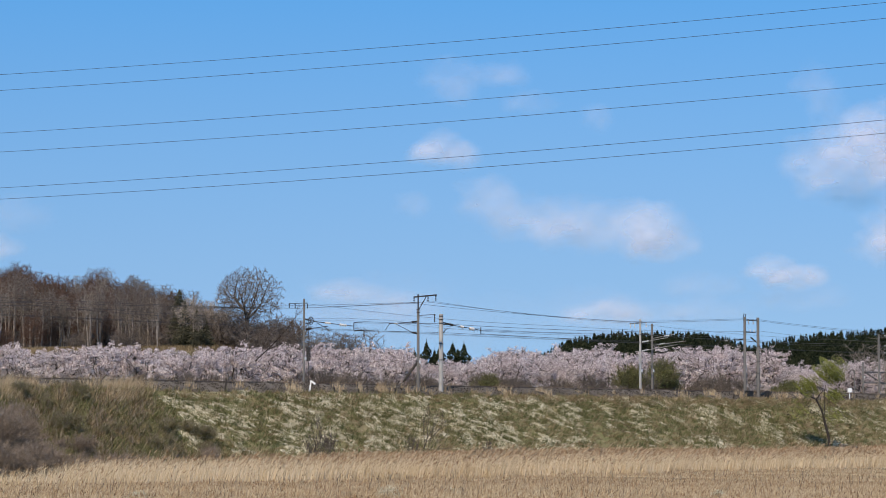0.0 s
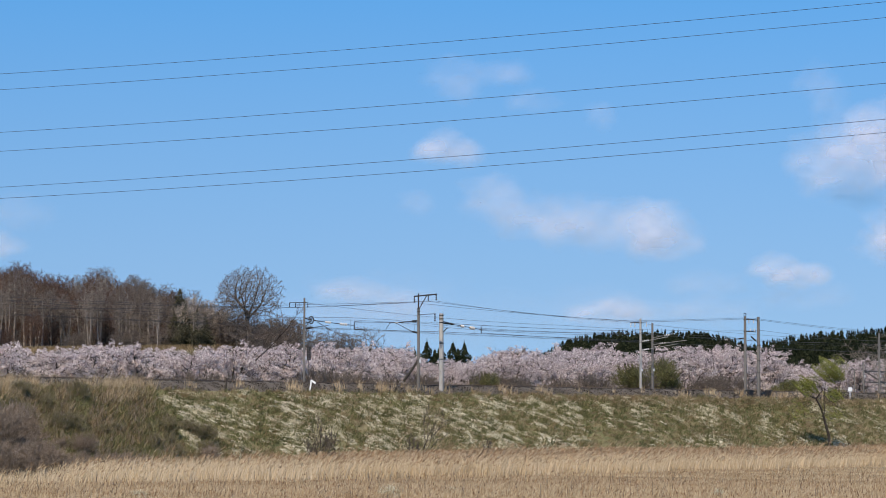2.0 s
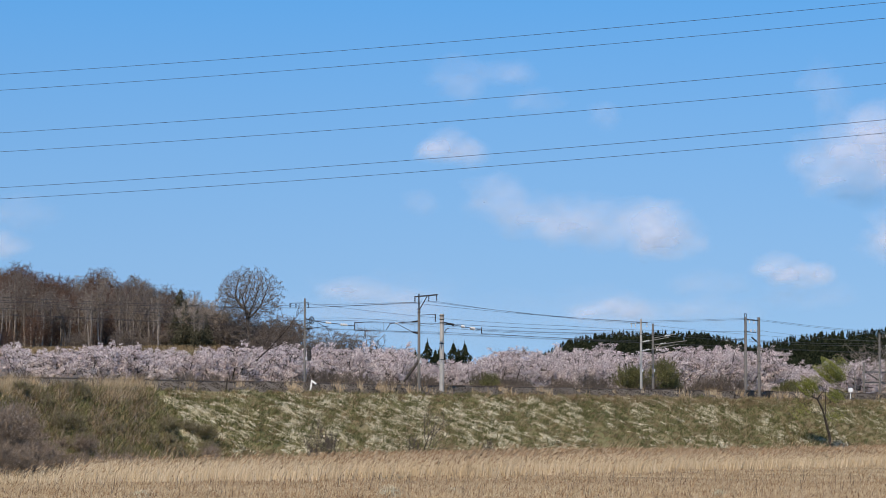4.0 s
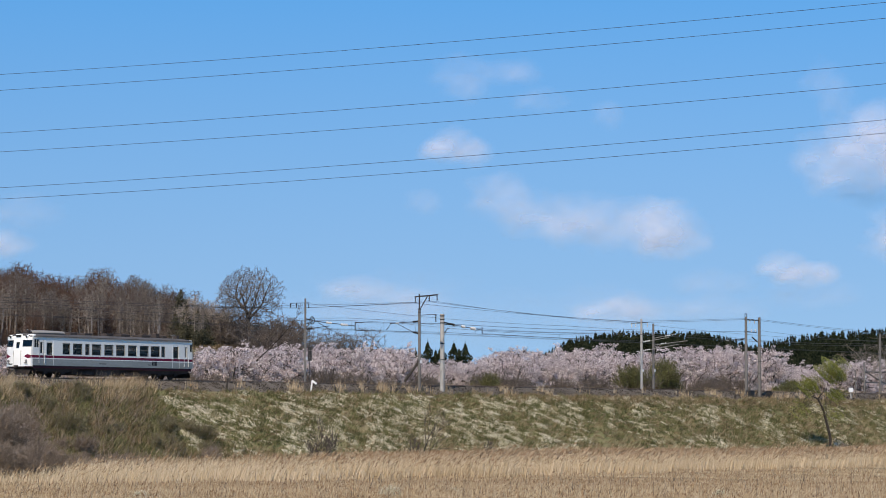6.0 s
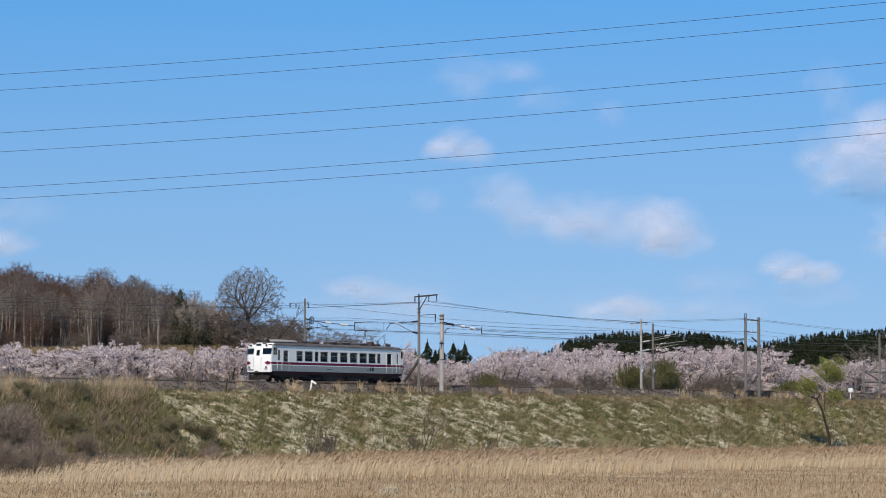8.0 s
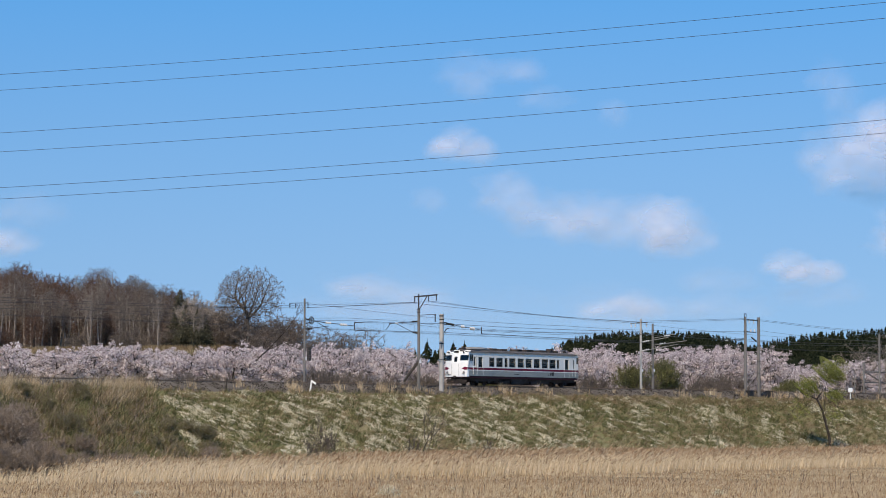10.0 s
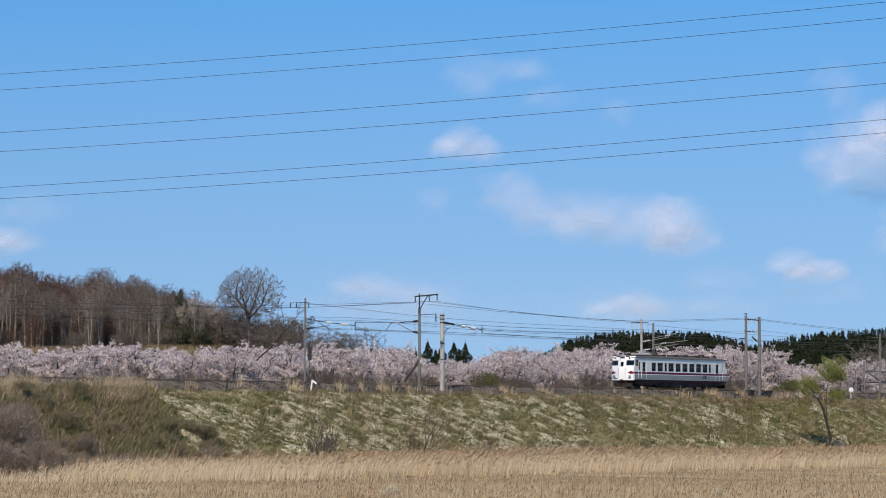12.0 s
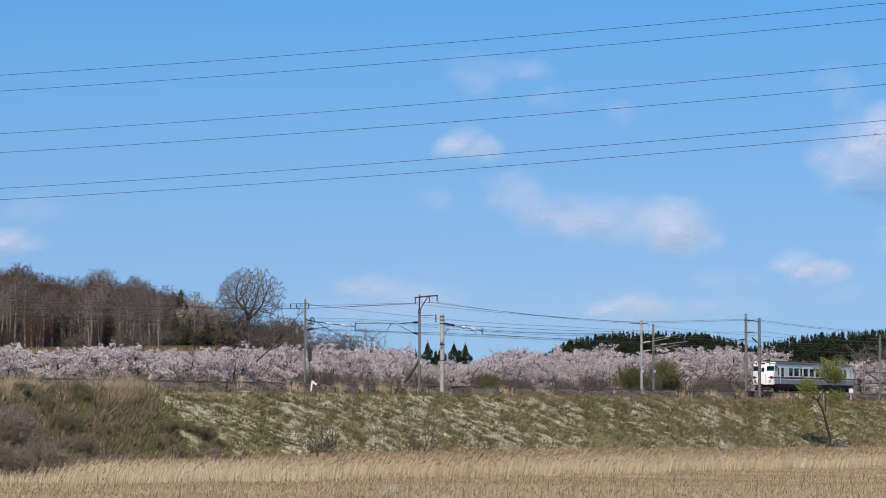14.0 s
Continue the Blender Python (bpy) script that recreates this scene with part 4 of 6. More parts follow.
    for x0, x1, w, h in ((-14.95, -14.1, .5, .13), (-13.1, -12.1, .45, .1), (-10.35, -9.5, .5, .13), (-8.6, -7.4, .55, .12), (-5.95, -4.75, .55, .12), (-3.8, -3.3, .3, .3), (-3.1, -2.6, .5, .1), (-.95, -.55, .2, .16)):
        bm = bmesh.new()
        box(bm, x0, x1, -w, w, 3.6, 3.76 + h)
        part("ventilator", bm, M["soot"], tr, bevel=.03)
    bm = bmesh.new()
    rod(bm, (-1.6, -.35, 3.6), (-1.6, -.35, 3.95), .03, n=6)
    rod(bm, (-1.85, -.35, 3.95), (-1.3, -.35, 3.95), .05, n=6)
    part("aerial", bm, M["paleroof"], tr)
    # floor, seats and partition seen through the glass
    bm = bmesh.new()
    box(bm, -LEN + .5, -.4, -1.38, 1.38, 1.12, 1.2)
    part("floor", bm, M["seat"], tr)
    bm = bmesh.new()
    box(bm, -LEN + 1.7, -LEN + 1.74, -1.38, 1.38, 1.2, 3.4)
    part("partition", bm, M["paleroof"], tr)
    x = -16.6
    while x < -4.4:
        for y in (-.92, .92):
            bm = bmesh.new()
            box(bm, x - .5, x + .5, y - .42, y + .42, 1.5, 1.62)
            box(bm, x - .06, x + .06, y - .42, y + .42, 1.62, 2.36)
            st = part("bench", bm, M["seat"], tr, bevel=.02)
            bm = bmesh.new()
            box(bm, x - .075, x + .075, y - .40, y + .40, 2.2, 2.38)
            part("headrest_cover", bm, M["linen"], st)
        x += 1.5
    # underfloor gear
    for x0, x1, z0, w in ((-14.6, -12.7, .24, 1.2), (-12.6, -10.3, .17, 1.25), (-10.2, -9.0, .28, 1.1), (-8.9, -7.0, .2, 1.2), (-6.9, -5.4, .24, 1.15), (-15.4, -14.7, .3, 1.1)):
        bm = bmesh.new()
        box(bm, x0, x1, -w, w, z0, .98)
        part("underfloor_unit", bm, M["soot"], tr, bevel=.05)
    bm = bmesh.new()
    box(bm, -LEN + .9, -.6, -1.2, 1.2, .5, 1.08)
    part("underframe", bm, M["soot"], tr)
    for x in (-17.5, -3.2):
        bm = bmesh.new()
        for y in (-1.02, 1.02):
            box(bm, x - 1.65, x + 1.65, y - .08, y + .08, .42, .62)
            for a in (-1.05, 1.05):
                box(bm, x + a - .2, x + a + .2, y - .13, y + .13, .28, .6)
            for a in (-.3, .3):
                rod(bm, (x + a, y, .35), (x + a, y, .85), .12, n=8)
        box(bm, x - .25, x + .25, -1.0, 1.0, .5, .8)
        part("bogie", bm, M["soot"], tr)
    for near in (True, False):
        x = -LEN if near else 0
        sg = -1 if near else 1
        bm = bmesh.new()
        v = [bm.verts.new(p) for p in ((x - sg * .15, -1.2, .18), (x + sg * .12, 0, .16), (x - sg * .15, 1.2, .18), (x - sg * .35, 1.25, .62), (x - sg * .05, 0, .62), (x - sg * .35, -1.25, .62))]
        bm.faces.new((v[0], v[1], v[4], v[5]))
        bm.faces.new((v[1], v[2], v[3], v[4]))
        bmesh.ops.solidify(bm, geom=bm.faces[:], thickness=.03)
        part("snowplough", bm, M["soot"], tr, "dark sooty snowplough")
        bm = bmesh.new()
        box(bm, x + sg * (-.5), x + sg * .3, -.12, .12, .76, .98) if near is False else box(bm, x - .3, x + .5, -.12, .12, .76, .98)
        part("coupler", bm, M["soot"], tr, bevel=.03)
        for y in (-.7, .62, .8):
            bm = bmesh.new()
            rod(bm, (x + sg * .05, y, .85), (x + sg * .12, y * .9, .45), .03, n=6)
            part("brake_hose", bm, M["black"], tr)
    wheels = []
    for x in (-18.55, -16.45, -4.25, -2.15):
        bm = bmesh.new()
        rod(bm, (0, -.6, 0), (0, .6, 0), .08, n=10)
        for y in (-.56, .56):
            s2 = 1 if y > 0 else -1
            revolve(bm, (0, y - .07 * s2, 0), (0, y + .07 * s2, 0), [(0, .455), (.25, .455), (.3, .43), (.9, .425), (.92, .36), (.7, .33), (.7, .16), (1, .14)], 20)
        ws = part("wheelset", bm, M["soot"], tr, "steel wheelset")
        ws.location = (x, 0, .43)
        wheels.append((ws, x))
    return tr, wheels


train, wheelsets = build_train()


# ---- poles, brackets and wires of the line ----
def pole_thing(name, s, q, label):
    """Local x runs along the line, local y away from the field."""
    return thing(name, Matrix.Translation(T(s, q, 0)) @ pose(0, 0, 0, 0, 0, TRACK), label, "pole", "poles along the line")


def insulator(parent, a, b, r=.07, discs=3, mat="porcelain"):
    bm = bmesh.new()
    prof = [(0, r * .4)]
    for i in range(discs):
        f = (i + .5) / discs
        prof += [(f - .3 / discs, r * .4), (f - .1 / discs, r), (f + .1 / discs, r), (f + .3 / discs, r * .4)]
    prof.append((1, r * .4))
    revolve(bm, a, b, prof, 10)
    return part("insulator", bm, M[mat], parent)


def bar(name, parent, a, b, r, mat="iron", n=6, r1=None):
    bm = bmesh.new()
    rod(bm, a, b, r, r1, n)
    return part(name, bm, M[mat], parent)


def cantilever(parent, side, z, reach=3.6):
    """A hinged bracket that reaches over the track; side is +1 or -1 in local y."""
    bar("bracket_tube", parent, (0, side * .75, z), (0, side * reach, z - .12), .035, "iron")
    insulator(parent, (0, side * .12, z + .02), (0, side * .8, z), .1, 5, "black")
    bar("bracket_stay", parent, (0, side * .7, z - 1.05), (0, side * (reach - .8), z - .12), .03)
    insulator(parent, (0, side * .12, z - 1.15), (0, side * .75, z - 1.04), .1, 5, "black")
    bar("steady_arm", parent, (0, side * (reach - .1), z - .12), (0, side * (reach + .45), z - .75), .028)
    insulator(parent, (0, side * (reach - 1.1), z - .1), (0, side * (reach - .7), z - .1), .07, 3)


def sign_plate(parent, z, y=-.2):
    bm = bmesh.new()
    box(bm, -.13, .13, y - .015, y + .015, z - .15, z + .15)
    return part("sign_plate", bm, M["white"], parent, "small white number plate")


def hoop(parent, z, r, mat="iron"):
    bm = bmesh.new()
    rod(bm, (0, 0, z - .05), (0, 0, z + .05), r, n=12)
    return part("band", bm, M[mat], parent)


def build_poles():
    # bracket pole with a tall cross-arm, on the field side
    s, q = s_on(742, 3.2), 3.2
    p = pole_thing("catenary_pole", s, q, "grey-brown catenary pole with cross-arm and bracket over the track")
    bar("shaft", p, (0, 0, 6.9), (0, 0, 15.55), .16, "darkpole", 12, .125)
    bar("mast_top", p, (0, 0, 15.4), (0, 0, 17.0), .07, "iron", 8)
    for z in (15.2, 15.5, 10.4):
        hoop(p, z, .165)
    bar("cross_arm", p, (0, .55, 16.72), (0, -2.25, 16.86), .07, "iron", 6)
    bar("arm_brace", p, (0, -.1, 15.5), (0, -1.0, 16.75), .05)
    for y, z in ((.5, 16.66), (-1.2, 16.78), (-2.15, 16.82)):
        insulator(p, (0, y, z), (0, y, z - .55), .08, 3, "black")
    bar("lower_arm", p, (0, 0, 14.9), (0, -2.1, 14.95), .03)
    insulator(p, (0, -2.0, 14.95), (0, -2.0, 14.2), .08, 4, "black")
    cantilever(p, 1, 14.28)
    sign_plate(p, 10.35)
    # prop strut at its side
    bar("strut", p, (.0, .1, 10.3), (-1.6, .6, 8.4), .13, "darkbark", 8)
    bar("strut_tail", p, (-1.6, .6, 8.45), (-2.6, .9, 7.5), .03, "darkpole", 6)

    # thick pale anchor pole
    s2 = s_on(782.5, 3.2)
    p = pole_thing("anchor_pole", s2, q, "thick pale concrete anchor pole beside the track")
    bar("shaft", p, (0, 0, 6.9), (0, 0, 15.15), .25, "concrete", 16, .205)
    for z in (14.95, 14.6, 14.25, 12.2, 10.6, 9.4):
        hoop(p, z, .235)
    bar("anchor_rod", p, (.2, 0, 14.35), (2.0, .35, 14.22), .06)
    bar("anchor_rod", p, (.2, 0, 14.15), (2.0, .35, 14.15), .05)
    insulator(p, (2.0, .35, 14.2), (2.7, .5, 14.15), .12, 4, "black")
    insulator(p, (4.6, .9, 14.05), (5.4, 1.1, 14.02), .15, 2)
    insulator(p, (6.9, 1.4, 13.95), (8.0, 1.7, 13.9), .17, 3)
    bar("yoke", p, (9.7, 2.0, 13.45), (9.7, 2.0, 14.15), .05)
    bar("anchor_wire", p, (2.6, .5, 14.15), (9.7, 2.0, 13.85), .035)
    bar("hook_bracket", p, (.2, 0, 13.2), (.9, 0, 13.7), .04)
    bar("hook_bracket", p, (.9, 0, 13.7), (1.2, 0, 13.72), .04)

    # tensioner pole on the far side
    q3 = -3.2
    s3 = s_on(540, q3)
    p = pole_thing("tensioner_pole", s3, q3, "slim steel pole with wire-tensioning wheel and hanging weight")
    bar("shaft", p, (0, 0, 6.9), (0, 0, 16.35), .13, "darkpole", 10, .09)
    bar("cross_arm", p, (-1.6, .6, 15.85), (.35, -.2, 15.95), .03)
    for f in (-1.55, -.95, .3):
        insulator(p, (f, .6 - (f + 1.6) * .41, 15.86), (f, .6 - (f + 1.6) * .41, 15.42), .07, 2, "black")
    bm = bmesh.new()
    n = 20
    for i in range(n):
        a, b = i * math.tau / n, (i + 1) * math.tau / n
        rod(bm, (.75 + .36 * math.cos(a), -.25, 14.25 + .36 * math.sin(a)), (.75 + .36 * math.cos(b), -.25, 14.25 + .36 * math.sin(b)), .045, n=5, caps=False)
    for i in range(4):
        a = i * math.pi / 4
        rod(bm, (.75 - .36 * math.cos(a), -.25, 14.25 - .36 * math.sin(a)), (.75 + .36 * math.cos(a), -.25, 14.25 + .36 * math.sin(a)), .025, n=5)
    part("tension_wheel", bm, M["iron"], p, "black spoked tensioning wheel")
    bar("wheel_arm", p, (0, 0, 14.4), (.8, -.25, 14.25), .06)
    bar("wheel_arm", p, (0, 0, 13.9), (.75, -.25, 14.1), .05)
    bar("weight_wire", p, (.4, -.25, 14.2), (.38, -.25, 11.7), .02)
    bm = bmesh.new()
    for i in range(8):
        revolve(bm, (.38, -.25, 10.35 + i * .165), (.38, -.25, 10.5 + i * .165), [(0, .19), (.1, .21), (.9, .21), (1, .19)], 12)
    part("weight_stack", bm, M["iron"], p, "hanging stack of dark iron weights")
    bar("guide_rod", p, (.38, -.25, 7.2), (.38, -.25, 10.4), .03)
    sign_plate(p, 10.55)
    bar("pull_rod", p, (1.1, -.25, 14.2), (2.6, -.5, 14.1), .04)
    insulator(p, (2.6, -.5, 14.1), (3.3, -.65, 14.05), .12, 3)
    insulator(p, (4.4, -.9, 13.95), (5.3, -1.1, 13.9), .14, 3)
    bar("pull_rod", p, (3.2, -.6, 14.05), (6.2, -1.3, 13.85), .035)
    bar("yoke", p, (6.2, -1.3, 13.45), (6.2, -1.3, 14.2), .05)
    for z in (14.2, 13.45):
        bar("yoke_arm", p, (6.2, -1.3, z), (7.2, -1.5, z), .04)
    bar("bracket_tube", p, (0, -.1, 13.4), (2.6, -.9, 13.75), .035)
    insulator(p, (.1, -.15, 13.4), (.7, -.3, 13.48), .1, 4, "black")
    bar("bracket_stay", p, (1.4, -.5, 14.05), (2.9, -1.0, 13.3), .03)

    # pair on the far side
    q4 = -3.2
    for px, top, kind in ((1135, 565, 0), (1156, 573, 1)):
        s = s_on(px, q4)
        zt = z_on(top, s, q4)
        p = pole_thing("catenary_pole", s, q4, ("slim pale catenary pole with short cross-arm beyond the track", "dark catenary pole with bracket beyond the track")[kind])
        bar("shaft", p, (0, 0, 6.9), (0, 0, zt), .16, ("concrete", "darkpole")[kind], 10, .12)
        sign_plate(p, z_on(656, s, q4))
        if kind == 0:
            bar("cross_arm", p, (0, 1.4, zt - .45), (0, -.9, zt - .4), .05)
            for y in (1.3, .75, -.8):
                insulator(p, (0, y, zt - .45), (0, y, zt - .95), .08, 3)
            for z in (13.6, 12.6):
                insulator(p, (0, -.2, z), (.2, -1.0, z + .15), .1, 4)
                bar("bracket_tube", p, (.2, -.9, z + .1), (.8, -3.2, z + .5), .04, "paleroof")
        else:
            for z, r in ((14.1, 2.6), (13.3, 4.2), (12.9, 3.0)):
                bar("bracket_tube", p, (0, -.1, z), (.6, -r, z + .45), .04, "paleroof")
            insulator(p, (.1, -.9, 13.42), (.25, -1.6, 13.5), .1, 3)
            insulator(p, (.2, -1.4, 14.3), (.35, -2.1, 14.4), .1, 3)

    # twin poles on the field side
    q5 = 3.2
    s = s_on(1320, q5)
    zt = z_on(561, s, q5)
    p = pole_thing("catenary_pole", s, q5, "tall grey catenary pole joined by cross-arms to its neighbour")
    bar("shaft", p, (0, 0, 6.9), (0, 0, zt), .2, "darkpole", 12, .15)
    sb = s_on(1343.5, q5)
    d = sb - s
    for z in (zt - .35, zt - 1.75):
        bar("cross_arm", p, (-.3, 0, z), (d if z > zt - 1 else d * .8, 0, z), .055)
    for x, z in ((.9, zt - .35), (2.0, zt - .35), (1.3, zt - 1.75), (2.2, zt - 1.75)):
        insulator(p, (x, 0, z), (x, 0, z + (-.4 if z > zt - 1 else .35)), .09, 3)
    for a, b in (((-.22, 0, zt - .1), (-.22, 0, zt + .35)), ((-.22, 0, zt + .35), (.22, 0, zt + .35)), ((.22, 0, zt + .35), (.22, 0, zt - .1))):
        bar("top_loop", p, a, b, .04)
    cantilever(p, 1, zt - 2.6, 3.4)
    insulator(p, (1.4, 0, 14.4), (2.6, 0, 13.9), .1, 5, "black")
    bar("brace_wire", p, (2.5, 0, 13.95), (d, 0, 13.6), .03)
    p = pole_thing("catenary_pole", sb, q5, "plain grey pole joined by cross-arms to its neighbour")
    bar("shaft", p, (0, 0, 6.9), (0, 0, z_on(562, sb, q5)), .2, "darkpole", 12, .17)
    for z in (11.6, 13.4, 10.2):
        hoop(p, z, .2)
    # pole with arms and a braced steel frame at the far end
    q6 = -3.4
    s = s_on(1557, q6)
    zt = z_on(591, s, q6)
    p = pole_thing("catenary_pole", s, q6, "slim catenary pole with three short arms far along the line")
    bar("shaft", p, (0, 0, 6.9), (0, 0, zt), .16, "darkpole", 10, .12)
    for z in (zt - .3, zt - 1.6, zt - 2.5):
        bar("cross_arm", p, (0, .1, z), (.3, -1.6, z + .05), .045)
        insulator(p, (.2, -.7, z + .02), (.25, -1.2, z + .04), .1, 3)
    sign_plate(p, z_on(667, s, q6))
    s1 = s_on(1529, -4)
    fr = pole_thing("steel_frame", s1, -4.0, "brown steel frame of posts, rails and braces beside the line")
    zt = z_on(641, s1, -4)
    d = s_on(1590, -4) - s1
    bar("post", fr, (0, 0, 6.8), (0, 0, zt), .13, "darkpole", 8)
    bar("post", fr, (d, 0, 6.8), (d, 0, zt), .13, "darkpole", 8)
    for y in (658, 677):
        z = z_on(y, s1, -4)
        bar("rail", fr, (0, 0, z), (d, 0, z), .09, "darkpole", 6)
    bar("brace", fr, (0, 0, z_on(657, s1, -4)), (d * .6, 0, z_on(679, s1, -4)), .08, "darkpole", 6)
    sign_plate(fr, z_on(667, s1, -4))
    s1 = s_on(1513, -4.2)
    pp = pole_thing("fence_post", s1, -4.2, "thin brown post beside the line")
    bar("post", pp, (0, 0, 6.8), (0, 0, z_on(655, s1, -4.2)), .07, "darkpole", 8)

    # trackside markers
    s = s_on(550, 4.2)
    mk = thing("track_marker", Matrix.Translation(T(s, 4.2, 7.25)) @ pose(0, 0, 0, 0, 0, 5), "white painted track marker with a slanting arm", "marker")
    bm = bmesh.new()
    box(bm, -.07, .07, -.05, .05, -.2, 1.05)
    bmesh.ops.rotate(bm, verts=bm.verts[:], cent=(0, 0, 0), matrix=Matrix.Rotation(.14, 3, "Y"))
    part("post", bm, M["white"], mk, bevel=.01)
    bm = bmesh.new()
    box(bm, .0, .5, -.04, .04, -.09, .09)
    bmesh.ops.rotate(bm, verts=bm.verts[:], cent=(0, 0, 0), matrix=Matrix.Rotation(.65, 3, "Y"))
    bmesh.ops.translate(bm, verts=bm.verts[:], vec=(.14, -.06, .98))
    part("arm", bm, M["white"], mk, bevel=.01)
    s = s_on(1505, 3.6)
    mk = thing("track_marker", Matrix.Translation(T(s, 3.6, 7.2)) @ pose(0, 0, 0, 0, 0, TRACK - 40), "small white sign board on a short post", "marker")
    bm = bmesh.new()
    box(bm, -.28, .28, -.03, .03, 1.0, 1.5)
    part("board", bm, M["white"], mk, bevel=.01)
    bar("post", mk, (0, .05, -.2), (0, .05, 1.3), .05, "white")
    for px, q, h, lean in ((400, 3.8, 1.2, .26), (165, 4.0, .9, 0), (258, 4.1, .7, .05), (594, 4.0, .6, 0), (637, 4.1, .5, 0), (702, 4.2, .6, .05), (1300, 4.2, .5, 0)):
        s = s_on(px, q)
        st = thing("short_post", Matrix.Translation(T(s, q, 7.1)) @ pose(0, 0, 0, 0, 0, TRACK), "short dark wooden post at the edge of the ballast", "post", "short posts along the ballast")
        bar("post", st, (0, 0, -.3), (lean, 0, h), .085, "darkbark", 7, .07)
        bar("cap", st, (lean, 0, h - .05), (lean, 0, h + .02), .08, "bark", 7)
    for px, w in ((1331, .9), (1365, .8)):
        s = s_on(px, 3.9)
        bx = thing("equipment_box", Matrix.Translation(T(s, 3.6, 7.5)) @ pose(0, 0, 0, 0, 0, TRACK), "low black trackside equipment box in the grass", "equipment box", "trackside boxes")
        bm = bmesh.new()
        box(bm, -w * .5, w * .5, -.3, .3, -.2, .55)
        part("case", bm, M["black"], bx, bevel=.05)
        bm = bmesh.new()
        box(bm, -w * .55, w * .55, -.33, .33, .55, .66)
        part("lid", bm, M["iron"], bx, bevel=.03)


def pipe(P, r, n=5):
    """One unbroken tube through the points P."""
    V, F = [], []
    for i, p in enumerate(P):
        w = (P[min(i + 1, len(P) - 1)] - P[max(i - 1, 0)]).normalized()
        u = w.cross(Vector((0, 0, 1))).normalized()
        v = u.cross(w)
        V += [p + (u * math.cos(k * math.tau / n) + v * math.sin(k * math.tau / n)) * r for k in range(n)]
        if i:
            o = (i - 1) * n
            F += [(o + k, o + (k + 1) % n, o + n + (k + 1) % n, o + n + k) for k in range(n)]
    return np.array(V), np.array(F)


def wire_thing(name, pts, r, label, group, sag=0.0, n=14, mat="wire"):
    """A hanging wire through its supports, one sag between each two."""
    P = []
    for a, b in zip(pts, pts[1:]):
        for i in range(n):
            f = i / n
            v = Vector(a).lerp(Vector(b), f)
            v.z -= sag * 4 * f * (1 - f) * ((Vector(b) - Vector(a)).length / 45) ** 2
            P.append(v)
    P.append(Vector(pts[-1]))
    V, F = pipe(P, r)
    return tagged(new(name, mesh_of(name, V, F, [M[mat]], True)), label, "wire", group)


